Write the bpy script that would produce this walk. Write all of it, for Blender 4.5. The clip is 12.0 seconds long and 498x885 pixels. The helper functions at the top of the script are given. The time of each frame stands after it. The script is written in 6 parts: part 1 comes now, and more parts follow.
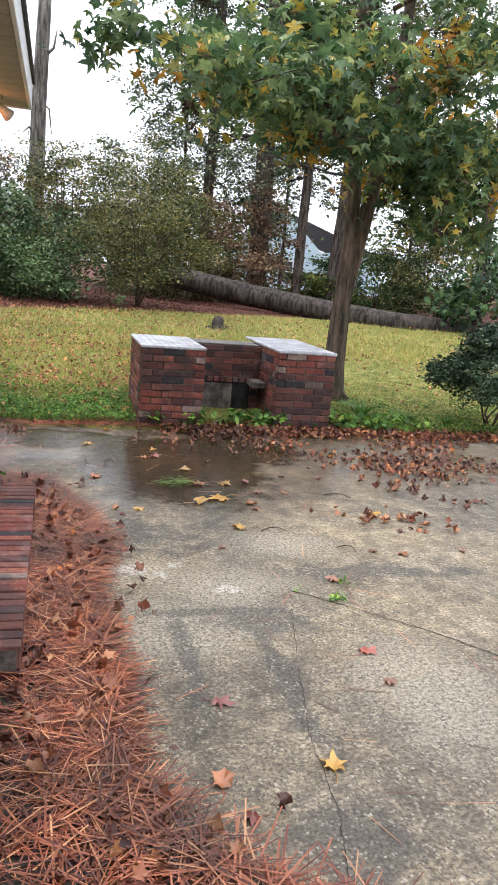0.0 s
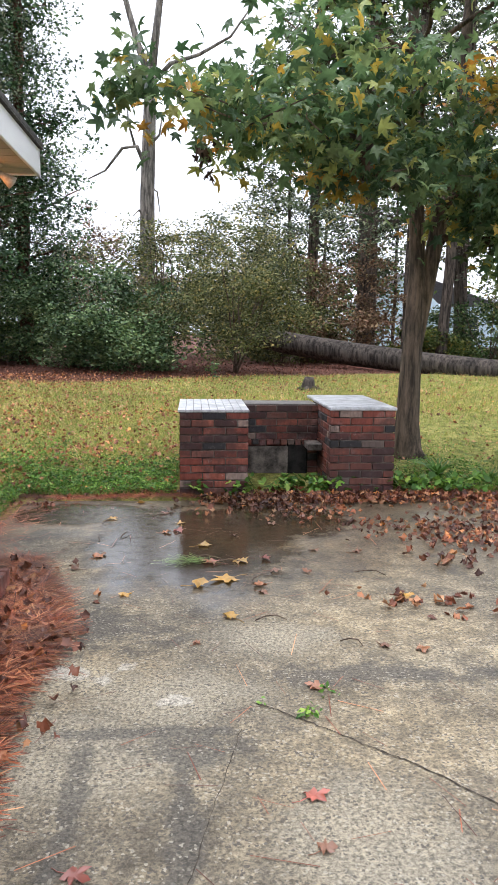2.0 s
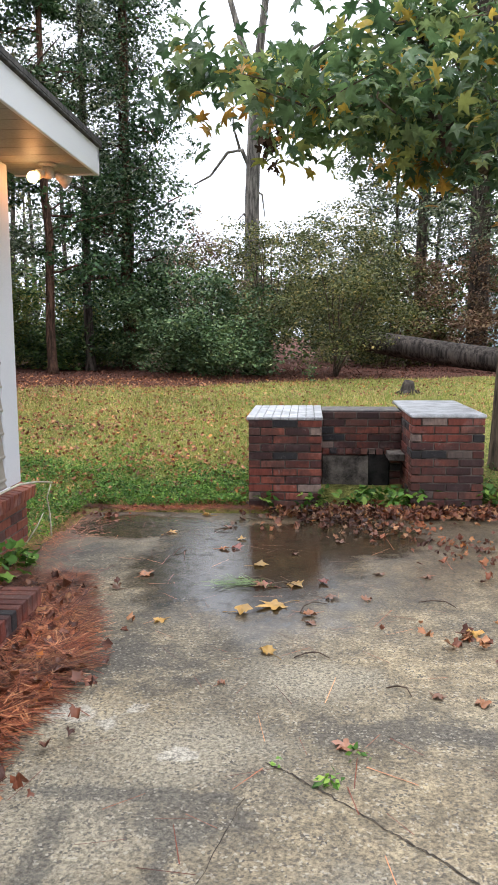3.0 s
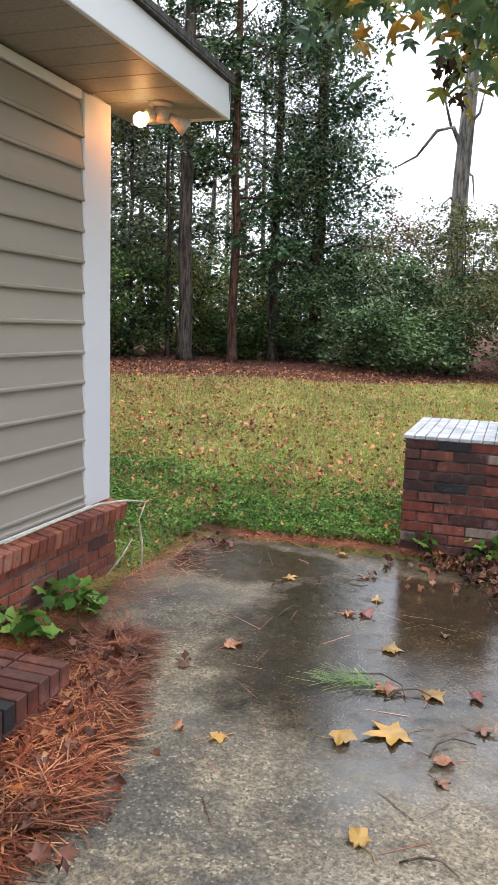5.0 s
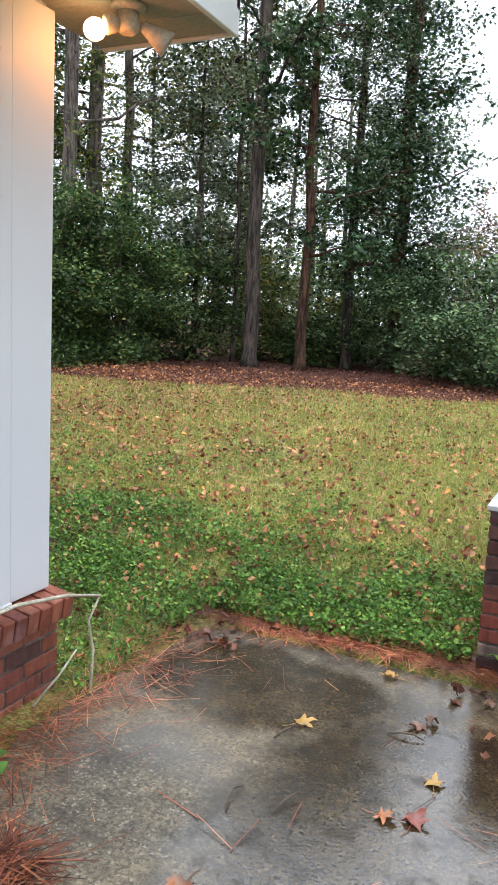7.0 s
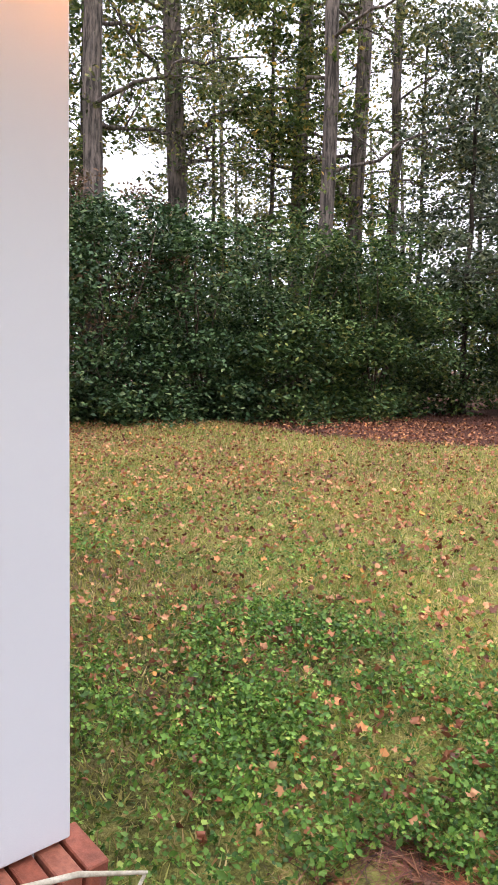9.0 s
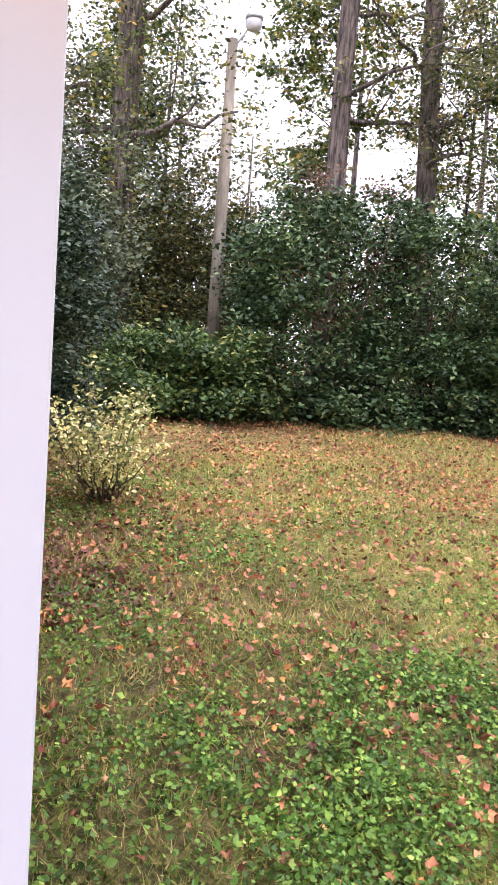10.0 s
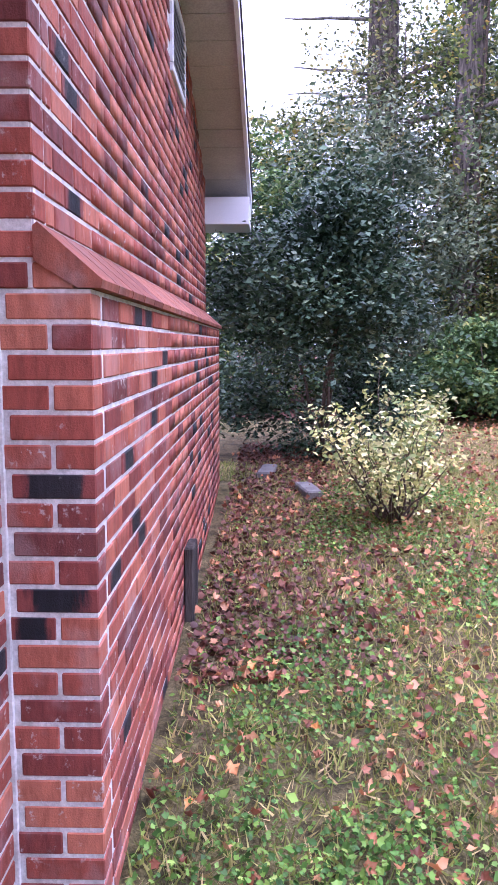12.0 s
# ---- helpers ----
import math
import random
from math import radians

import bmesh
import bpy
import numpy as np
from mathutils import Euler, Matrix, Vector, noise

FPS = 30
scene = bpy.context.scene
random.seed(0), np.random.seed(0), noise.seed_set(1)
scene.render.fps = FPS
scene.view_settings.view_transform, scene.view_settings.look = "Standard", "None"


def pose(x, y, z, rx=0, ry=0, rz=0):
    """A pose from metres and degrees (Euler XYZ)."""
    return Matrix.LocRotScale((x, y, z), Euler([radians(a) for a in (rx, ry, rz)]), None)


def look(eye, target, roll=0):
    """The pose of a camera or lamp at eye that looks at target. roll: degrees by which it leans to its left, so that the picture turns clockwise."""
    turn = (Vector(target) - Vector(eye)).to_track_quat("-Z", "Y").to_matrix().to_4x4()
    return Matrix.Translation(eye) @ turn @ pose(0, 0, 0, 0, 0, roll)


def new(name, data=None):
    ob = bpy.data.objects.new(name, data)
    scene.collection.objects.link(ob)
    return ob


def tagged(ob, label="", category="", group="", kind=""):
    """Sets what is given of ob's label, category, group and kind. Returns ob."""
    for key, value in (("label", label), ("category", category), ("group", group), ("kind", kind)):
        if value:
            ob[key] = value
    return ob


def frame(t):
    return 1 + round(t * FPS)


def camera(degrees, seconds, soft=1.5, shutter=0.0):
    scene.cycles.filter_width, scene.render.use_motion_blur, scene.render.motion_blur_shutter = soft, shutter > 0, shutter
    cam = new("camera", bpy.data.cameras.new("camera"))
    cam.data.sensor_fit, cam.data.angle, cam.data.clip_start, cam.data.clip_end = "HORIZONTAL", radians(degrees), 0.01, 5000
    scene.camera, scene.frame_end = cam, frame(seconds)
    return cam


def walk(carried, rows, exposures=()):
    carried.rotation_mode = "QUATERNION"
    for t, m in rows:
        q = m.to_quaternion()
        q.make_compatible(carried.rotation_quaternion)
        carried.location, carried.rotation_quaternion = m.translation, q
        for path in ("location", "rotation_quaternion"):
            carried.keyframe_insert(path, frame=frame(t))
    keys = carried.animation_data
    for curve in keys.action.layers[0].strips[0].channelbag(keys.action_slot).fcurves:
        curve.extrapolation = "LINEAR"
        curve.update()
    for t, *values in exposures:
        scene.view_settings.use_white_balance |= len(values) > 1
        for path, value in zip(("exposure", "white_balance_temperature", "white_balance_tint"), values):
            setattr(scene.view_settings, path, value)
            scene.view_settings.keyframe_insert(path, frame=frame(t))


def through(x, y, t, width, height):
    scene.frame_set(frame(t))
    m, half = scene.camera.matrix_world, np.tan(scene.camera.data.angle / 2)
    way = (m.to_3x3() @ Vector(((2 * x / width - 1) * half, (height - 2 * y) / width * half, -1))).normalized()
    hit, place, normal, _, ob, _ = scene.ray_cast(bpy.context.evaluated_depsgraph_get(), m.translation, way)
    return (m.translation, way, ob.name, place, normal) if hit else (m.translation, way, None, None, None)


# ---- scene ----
cam = camera(35.9, 12.0, soft=1.0)
METRES, EYE, TILT, LEAN, TURN = 7.9, 1.5, 0.0, 0.0, -14.8
ROWS = [
    (0.0, 0.0, 0.0, 0.0, 1.04, -12.33, -4.78),
    (0.5, 0.0175, 0.0186, -0.016, 3.82, -11.27, -4.1),
    (1.0, 0.0464, 0.0396, -0.0149, 7.81, -10.01, -2.0),
    (1.5, 0.0778, 0.0568, -0.0086, 10.19, -8.48, -1.44),
    (2.0, 0.0969, 0.0931, -0.0081, 10.71, -8.0, -0.58),
    (2.5, 0.1157, 0.1235, -0.0104, 12.22, -7.55, 0.0),
    (3.0, 0.1283, 0.1556, -0.0088, 19.15, -7.78, 0.27),
    (3.5, 0.1314, 0.196, -0.0096, 25.94, -7.9, 0.44),
    (5.5, 0.0905, 0.3687, -0.0056, 34.38, -8.86, -2.02),
    (6.0, 0.071, 0.41, -0.0028, 34.41, -9.06, -2.0),
    (6.5, 0.0464, 0.4587, -0.0002, 35.18, -9.12, -2.2),
    (7.0, 0.0266, 0.503, 0.0012, 40.12, -8.76, -2.89),
    (9.0, -0.0762, 0.6671, 0.0039, 60.67, -5.66, -1.24),
    (9.5, -0.1022, 0.7075, 0.0012, 69.24, -5.49, -3.11),
    (10.0, -0.1285, 0.7379, 0.0034, 78.95, -6.24, -4.25),
    (10.5, -0.1619, 0.7648, 0.0032, 88.82, -6.82, -2.91),
    (11.0, -0.1862, 0.7897, 0.0024, 97.62, -7.28, -1.96),
    (11.5, -0.2055, 0.8125, 0.0036, 103.55, -7.79, 0.2),
    (12.0, -0.2318, 0.8225, 0.0045, 107.03, -7.32, -0.15),
]
EXPOSURES = [(0.0, 1.22, 6050, 13), (2.5, 1.15, 6050, 11), (3.5, 1.08, 6050, 10), (5.5, 1.17, 5950, 10), (7.0, 1.27, 5900, 8), (9.0, 1.42, 6200, 18), (9.5, 1.62, 6300, 29), (10.5, 1.85, 5750, 30), (11.0, 1.92, 5350, 35), (11.5, 1.99, 5100, 40), (12.0, 2.06, 5080, 43)]
walk(cam, [(t, pose(0, 0, EYE, TILT, LEAN, TURN) @ pose(METRES * x, METRES * y, METRES * z, 90 + pitch, roll, yaw)) for t, x, y, z, yaw, pitch, roll in ROWS], EXPOSURES)

# ---- world and light: an overcast, wet autumn day ----
world = bpy.data.worlds.new("overcast")
scene.world = world
world.use_nodes = True
wn = world.node_tree
wn.nodes.clear()
w_out = wn.nodes.new("ShaderNodeOutputWorld")
w_bg = wn.nodes.new("ShaderNodeBackground")
w_sky = wn.nodes.new("ShaderNodeTexSky")
w_sat = wn.nodes.new("ShaderNodeHueSaturation")
w_sky.sky_type = "NISHITA"
w_sky.sun_disc = False
w_sky.sun_elevation = radians(78)
w_sky.sun_rotation = radians(-27)
w_sky.dust_density = 4.0
w_sky.air_density = 1.5
w_sat.inputs["Saturation"].default_value = 0.16
w_sat.inputs["Value"].default_value = 1.0
w_bg.inputs["Strength"].default_value = 0.15
wn.links.new(w_sky.outputs[0], w_sat.inputs["Color"])
w_mix = wn.nodes.new("ShaderNodeMix")
w_mix.data_type = "RGBA"
w_mix.inputs[0].default_value = 0.72
w_mix.inputs[7].default_value = (5.2, 5.3, 5.6, 1)
wn.links.new(w_sat.outputs[0], w_mix.inputs[6])
wn.links.new(w_mix.outputs[2], w_bg.inputs["Color"])
wn.links.new(w_bg.outputs[0], w_out.inputs["Surface"])
sun = new("sun", bpy.data.lights.new("sun", "SUN"))
sun.data.energy = 1.7
sun.data.angle = radians(100)
sun.data.color = (1.0, 0.98, 0.96)
sun.matrix_world = look((-2, 4, 22), (0, 0, 0))

# ---- materials ----


class Mat:
    """A small builder for node materials."""

    def __init__(self, name, rough=0.8, spec=0.3, metal=0.0):
        self.m = bpy.data.materials.new(name)
        self.m.use_nodes = True
        self.t = self.m.node_tree
        self.b = self.t.nodes["Principled BSDF"]
        self.b.inputs["Roughness"].default_value = rough
        self.b.inputs["Specular IOR Level"].default_value = spec
        self.b.inputs["Metallic"].default_value = metal
        self.co = None

    def n(self, kind, **props):
        node = self.t.nodes.new("ShaderNode" + kind)
        for k, v in props.items():
            if k in node.inputs:
                node.inputs[k].default_value = v
        return node

    def link(self, a, b):
        self.t.links.new(a, b)

    def coords(self):
        if self.co is None:
            g = self.n("NewGeometry")
            self.co = g.outputs["Position"]
        return self.co

    def noise(self, scale, detail=4.0, rough=0.6, stretch=None):
        tex = self.n("TexNoise", Scale=scale, Detail=detail, Roughness=rough)
        if stretch:
            mp = self.n("Mapping")
            mp.inputs["Scale"].default_value = stretch
            self.link(self.coords(), mp.inputs["Vector"])
            self.link(mp.outputs[0], tex.inputs["Vector"])
        else:
            self.link(self.coords(), tex.inputs["Vector"])
        return tex.outputs["Fac"]

    def ramp(self, fac, stops, constant=False):
        r = self.n("ValToRGB")
        els = r.color_ramp.elements
        while len(els) < len(stops):
            els.new(0.5)
        for e, (p, c) in zip(els, stops):
            e.position, e.color = p, (*c, 1)
        if constant:
            r.color_ramp.interpolation = "CONSTANT"
        self.link(fac, r.inputs["Fac"])
        return r.outputs["Color"]

    def mix(self, fac, a, b, mode="MIX"):
        x = self.n("Mix")
        x.data_type, x.blend_type = "RGBA", mode
        for sock, v in ((x.inputs[0], fac), (x.inputs[6], a), (x.inputs[7], b)):
            if isinstance(v, (int, float)):
                sock.default_value = v
            elif isinstance(v, tuple):
                sock.default_value = (*v, 1)
            else:
                self.link(v, sock)
        return x.outputs[2]

    def math(self, op, a, b=0.0, clamp=False):
        x = self.n("Math")
        x.operation, x.use_clamp = op, clamp
        for sock, v in ((x.inputs[0], a), (x.inputs[1], b)):
            if isinstance(v, (int, float)):
                sock.default_value = v
            else:
                self.link(v, sock)
        return x.outputs[0]

    def span(self, v, lo, hi, a=0.0, b=1.0):
        x = self.n("MapRange")
        x.interpolation_type = "SMOOTHSTEP"
        self.link(v, x.inputs[0])
        for i, q in enumerate((lo, hi, a, b)):
            x.inputs[i + 1].default_value = q
        return x.outputs[0]

    def island(self):
        return self.n("NewGeometry").outputs["Random Per Island"]

    def either(self):
        """A random value for each object and each island of it."""
        o = self.n("ObjectInfo").outputs["Random"]
        return self.math("FRACT", self.math("ADD", o, self.island()))

    def color(self, c):
        self.link(c, self.b.inputs["Base Color"])

    def bump(self, height, strength=0.4, distance=0.01):
        x = self.n("Bump", Strength=strength, Distance=distance)
        self.link(height, x.inputs["Height"])
        self.link(x.outputs[0], self.b.inputs["Normal"])

    def rough(self, r):
        self.link(r, self.b.inputs["Roughness"])


def leaf_mat(name, stops, rough=0.55, through=0.25, spec=0.2, clump=0.7):
    k = Mat(name, rough, spec)
    c = k.ramp(k.island(), stops)
    # two noises put foliage's bright tops and shaded hollows into the leaf colour
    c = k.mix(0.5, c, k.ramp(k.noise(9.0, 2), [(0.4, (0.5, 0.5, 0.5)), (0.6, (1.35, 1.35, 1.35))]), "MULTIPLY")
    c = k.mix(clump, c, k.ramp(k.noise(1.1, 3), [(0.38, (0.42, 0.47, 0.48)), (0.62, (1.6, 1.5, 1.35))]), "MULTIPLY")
    k.color(c)
    tr = k.n("BsdfTranslucent")
    k.link(c, tr.inputs["Color"])
    mx = k.n("MixShader")
    mx.inputs[0].default_value = through
    k.link(k.b.outputs[0], mx.inputs[1])
    k.link(tr.outputs[0], mx.inputs[2])
    k.link(mx.outputs[0], k.t.nodes["Material Output"].inputs["Surface"])
    return k.m


def plain_mat(name, a, b, scale=6.0, rough=0.7, bump=0.2, spec=0.3, metal=0.0, stretch=None, fine=80.0):
    k = Mat(name, rough, spec, metal)
    c = k.ramp(k.noise(scale, 5, 0.65, stretch), [(0.38, a), (0.62, b)])
    fine_n = k.noise(fine, 3, 0.6, stretch)
    c = k.mix(0.4, c, k.ramp(fine_n, [(0.4, (0.75, 0.75, 0.75)), (0.6, (1.2, 1.2, 1.2))]), "MULTIPLY")
    k.color(c)
    k.bump(fine_n, bump, 0.004)
    return k.m


def bark_mat(name, dark, light, scale=5.0, strength=0.9):
    k = Mat(name, 0.9, 0.2)
    rid = k.noise(scale * 3, 6, 0.7, (1, 1, 0.16))
    blot = k.noise(scale * 0.5, 3)
    c = k.ramp(rid, [(0.4, dark), (0.6, light)])
    c = k.mix(0.5, c, k.ramp(blot, [(0.4, (0.6, 0.62, 0.6)), (0.6, (1.25, 1.2, 1.15))]), "MULTIPLY")
    k.color(c)
    k.bump(rid, strength, 0.03)
    return k.m


def brick_mat(name, stops, wash=0.3, soot=0.0, smear=0.0, ends=None):
    k = Mat(name, 0.75, 0.3)
    base = k.ramp(k.either(), stops, constant=True)
    streak = k.noise(38.0, 4, 0.65, (1, 1, 0.25))
    grain = k.noise(190.0, 3, 0.7)
    blot = k.noise(5.0, 4)
    c = k.mix(0.75, base, k.ramp(streak, [(0.36, (0.70, 0.66, 0.65)), (0.5, (1, 1, 1)), (0.66, (1.32, 1.28, 1.25))]), "MULTIPLY")
    c = k.mix(k.span(blot, 0.52, 0.66, 0, wash), c, (0.46, 0.36, 0.34))
    if ends:
        side = k.n("SeparateXYZ")
        k.link(k.n("TexCoord").outputs["Generated"], side.inputs[0])
        away = k.math("ABSOLUTE", k.math("SUBTRACT", k.math("ADD", side.outputs[0], k.math("MULTIPLY", k.math("SUBTRACT", streak, 0.5), 0.5)), 0.5))
        c = k.mix(k.span(away, 0.24, 0.42), c, ends)
    if smear:
        c = k.mix(k.math("MULTIPLY", k.span(k.noise(26.0, 5, 0.7), 0.58, 0.68, 0, smear), k.span(k.noise(3.1, 2), 0.42, 0.6)), c, (0.52, 0.48, 0.45))
    if soot:
        c = k.mix(k.span(k.noise(2.2, 5, 0.7), 0.44, 0.57, 0, soot), c, (0.022, 0.02, 0.02))
    k.color(c)
    k.rough(k.span(blot, 0.3, 0.7, 0.55, 0.9))
    k.bump(k.math("ADD", grain, streak), 0.45, 0.004)
    return k.m


M = {}
# wet-dark evergreen and autumn leaves; wide stops also stand for lit and shaded leaves
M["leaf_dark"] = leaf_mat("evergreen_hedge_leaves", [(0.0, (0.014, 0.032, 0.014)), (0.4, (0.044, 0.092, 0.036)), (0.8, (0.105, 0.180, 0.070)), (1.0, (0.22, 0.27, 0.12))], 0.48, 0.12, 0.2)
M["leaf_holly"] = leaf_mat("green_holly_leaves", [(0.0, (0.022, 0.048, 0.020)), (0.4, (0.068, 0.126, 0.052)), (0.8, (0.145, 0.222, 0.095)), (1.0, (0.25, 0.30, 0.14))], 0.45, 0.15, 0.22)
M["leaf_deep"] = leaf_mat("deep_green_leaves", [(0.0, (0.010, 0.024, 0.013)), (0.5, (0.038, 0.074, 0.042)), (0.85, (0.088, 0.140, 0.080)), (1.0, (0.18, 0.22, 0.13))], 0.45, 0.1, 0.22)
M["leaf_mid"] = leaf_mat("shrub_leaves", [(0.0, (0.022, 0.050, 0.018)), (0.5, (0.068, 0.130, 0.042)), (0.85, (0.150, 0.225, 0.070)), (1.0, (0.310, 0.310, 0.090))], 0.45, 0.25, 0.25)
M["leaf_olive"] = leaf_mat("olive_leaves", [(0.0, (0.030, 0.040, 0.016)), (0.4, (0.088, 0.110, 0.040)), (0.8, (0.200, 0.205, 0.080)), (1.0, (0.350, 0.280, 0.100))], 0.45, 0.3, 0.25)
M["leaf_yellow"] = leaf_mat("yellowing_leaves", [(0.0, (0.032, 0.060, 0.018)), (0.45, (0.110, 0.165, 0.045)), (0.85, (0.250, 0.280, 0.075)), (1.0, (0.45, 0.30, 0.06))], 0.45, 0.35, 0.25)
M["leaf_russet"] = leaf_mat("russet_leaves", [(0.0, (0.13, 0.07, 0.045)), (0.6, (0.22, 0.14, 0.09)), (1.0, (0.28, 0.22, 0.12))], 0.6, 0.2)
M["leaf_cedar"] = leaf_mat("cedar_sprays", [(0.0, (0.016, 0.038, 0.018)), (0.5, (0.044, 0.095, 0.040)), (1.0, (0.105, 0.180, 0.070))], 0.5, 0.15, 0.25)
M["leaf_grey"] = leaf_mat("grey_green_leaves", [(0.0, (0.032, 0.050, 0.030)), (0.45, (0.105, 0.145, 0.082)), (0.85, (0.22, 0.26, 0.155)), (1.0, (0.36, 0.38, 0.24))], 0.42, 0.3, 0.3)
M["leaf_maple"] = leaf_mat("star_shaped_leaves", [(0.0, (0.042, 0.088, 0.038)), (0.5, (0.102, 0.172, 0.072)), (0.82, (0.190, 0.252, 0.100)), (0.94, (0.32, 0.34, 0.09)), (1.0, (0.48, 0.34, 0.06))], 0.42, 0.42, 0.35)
M["leaf_gold"] = leaf_mat("turned_star_shaped_leaves", [(0.0, (0.24, 0.26, 0.06)), (0.5, (0.46, 0.31, 0.05)), (1.0, (0.50, 0.22, 0.04))], 0.42, 0.4, 0.3)
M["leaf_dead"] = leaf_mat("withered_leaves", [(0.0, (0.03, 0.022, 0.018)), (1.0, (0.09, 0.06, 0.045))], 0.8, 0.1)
M["leaf_varieg"] = leaf_mat("variegated_leaves", [(0.0, (0.12, 0.19, 0.06)), (0.35, (0.32, 0.36, 0.12)), (0.6, (0.62, 0.60, 0.24)), (1.0, (0.78, 0.74, 0.42))], 0.42, 0.25)
M["leaf_weed"] = leaf_mat("clover_leaves", [(0.0, (0.034, 0.085, 0.016)), (0.5, (0.105, 0.225, 0.038)), (0.9, (0.220, 0.370, 0.064)), (1.0, (0.360, 0.460, 0.095))], 0.45, 0.25, 0.2, 0.2)
M["grass"] = leaf_mat("grass_blades", [(0.0, (0.165, 0.235, 0.050)), (0.45, (0.345, 0.375, 0.090)), (0.7, (0.520, 0.450, 0.165)), (1.0, (0.680, 0.500, 0.270))], 0.5, 0.3, 0.2, 0.25)
M["litter"] = leaf_mat("fallen_leaves", [(0.0, (0.045, 0.018, 0.014)), (0.3, (0.120, 0.042, 0.026)), (0.6, (0.230, 0.080, 0.042)), (0.80, (0.34, 0.150, 0.075)), (0.92, (0.42, 0.23, 0.12)), (1.0, (0.55, 0.20, 0.05))], 0.4, 0.1, 0.35)
M["litter_dry"] = leaf_mat("dry_lawn_leaves", [(0.0, (0.10, 0.036, 0.022)), (0.3, (0.25, 0.090, 0.045)), (0.6, (0.42, 0.175, 0.080)), (0.8, (0.54, 0.29, 0.14)), (0.92, (0.58, 0.24, 0.12)), (1.0, (0.66, 0.30, 0.07))], 0.5, 0.15, 0.25, 0.25)
M["leaf_yel_fallen"] = leaf_mat("yellow_fallen_leaf", [(0.0, (0.38, 0.21, 0.045)), (1.0, (0.50, 0.30, 0.075))], 0.35, 0.15, 0.5)
M["leaf_red_fallen"] = leaf_mat("red_fallen_leaf", [(0.0, (0.22, 0.055, 0.045)), (1.0, (0.34, 0.12, 0.09))], 0.3, 0.1, 0.5)
M["leaf_org_fallen"] = leaf_mat("orange_fallen_leaf", [(0.0, (0.34, 0.12, 0.05)), (1.0, (0.42, 0.19, 0.09))], 0.35, 0.1, 0.5)
M["leaf_brn_fallen"] = leaf_mat("brown_fallen_leaf", [(0.0, (0.14, 0.06, 0.04)), (1.0, (0.30, 0.15, 0.09))], 0.35, 0.1, 0.5)
M["needles"] = leaf_mat("pine_straw", [(0.0, (0.045, 0.012, 0.007)), (0.4, (0.200, 0.050, 0.023)), (0.8, (0.370, 0.122, 0.052)), (1.0, (0.54, 0.28, 0.14))], 0.5, 0.05, 0.4)
M["mulch"] = leaf_mat("mulch_leaves", [(0.0, (0.05, 0.020, 0.014)), (0.5, (0.125, 0.045, 0.030)), (0.85, (0.21, 0.085, 0.055)), (1.0, (0.32, 0.155, 0.095))], 0.55, 0.05, 0.25, 0.3)
M["needles_green"] = leaf_mat("green_needles", [(0.0, (0.07, 0.14, 0.03)), (1.0, (0.20, 0.30, 0.08))], 0.4, 0.1)
M["bark_pine"] = bark_mat("pine_bark", (0.028, 0.023, 0.020), (0.135, 0.108, 0.090), 5.0)
M["bark_grey"] = bark_mat("grey_pine_bark", (0.055, 0.047, 0.043), (0.24, 0.195, 0.170), 5.0)
M["bark_red"] = bark_mat("cedar_bark", (0.035, 0.021, 0.015), (0.15, 0.082, 0.055), 6.0)
M["bark_maple"] = bark_mat("maple_bark", (0.05, 0.04, 0.032), (0.18, 0.135, 0.10), 5.0, 0.9)
M["bark_dead"] = bark_mat("weathered_bark", (0.075, 0.068, 0.062), (0.27, 0.245, 0.22), 3.0, 0.6)
M["bark_log"] = bark_mat("log_bark", (0.022, 0.018, 0.016), (0.10, 0.083, 0.072), 4.0)
M["twig"] = plain_mat("twig_bark", (0.05, 0.035, 0.025), (0.14, 0.10, 0.075), 20, 0.85)
M["brick_red"] = brick_mat("red_face_brick", [(0.0, (0.270, 0.066, 0.042)), (0.22, (0.350, 0.105, 0.062)), (0.44, (0.185, 0.044, 0.034)), (0.62, (0.400, 0.135, 0.080)), (0.82, (0.135, 0.036, 0.030)), (0.90, (0.310, 0.086, 0.056))], 0.2, smear=0.75)
M["brick_flash"] = brick_mat("flashed_black_brick", [(0.0, (0.012, 0.012, 0.016)), (0.5, (0.020, 0.018, 0.022))], 0.0, smear=0.2, ends=(0.20, 0.05, 0.04))
M["brick_old"] = brick_mat("sooty_old_brick", [(0.0, (0.17, 0.045, 0.030)), (0.25, (0.23, 0.068, 0.044)), (0.45, (0.085, 0.030, 0.026)), (0.62, (0.20, 0.080, 0.058)), (0.76, (0.030, 0.027, 0.030)), (0.88, (0.26, 0.085, 0.055)), (0.95, (0.24, 0.17, 0.14))], 0.22, 0.6, smear=0.3)
M["brick_sill"] = brick_mat("mossy_sill_brick", [(0.0, (0.270, 0.083, 0.049)), (0.35, (0.315, 0.112, 0.068)), (0.7, (0.210, 0.064, 0.045)), (0.9, (0.120, 0.053, 0.045))], 0.25, 0.25)
M["mortar"] = plain_mat("mortar", (0.46, 0.44, 0.43), (0.66, 0.64, 0.62), 14, 0.95, 0.6)
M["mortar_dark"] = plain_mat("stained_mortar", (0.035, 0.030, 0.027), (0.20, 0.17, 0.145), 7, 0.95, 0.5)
M["white_paint"] = plain_mat("white_painted_board", (0.665, 0.672, 0.70), (0.685, 0.69, 0.715), 0.6, 0.45, 0.0, 0.4, fine=900.0)
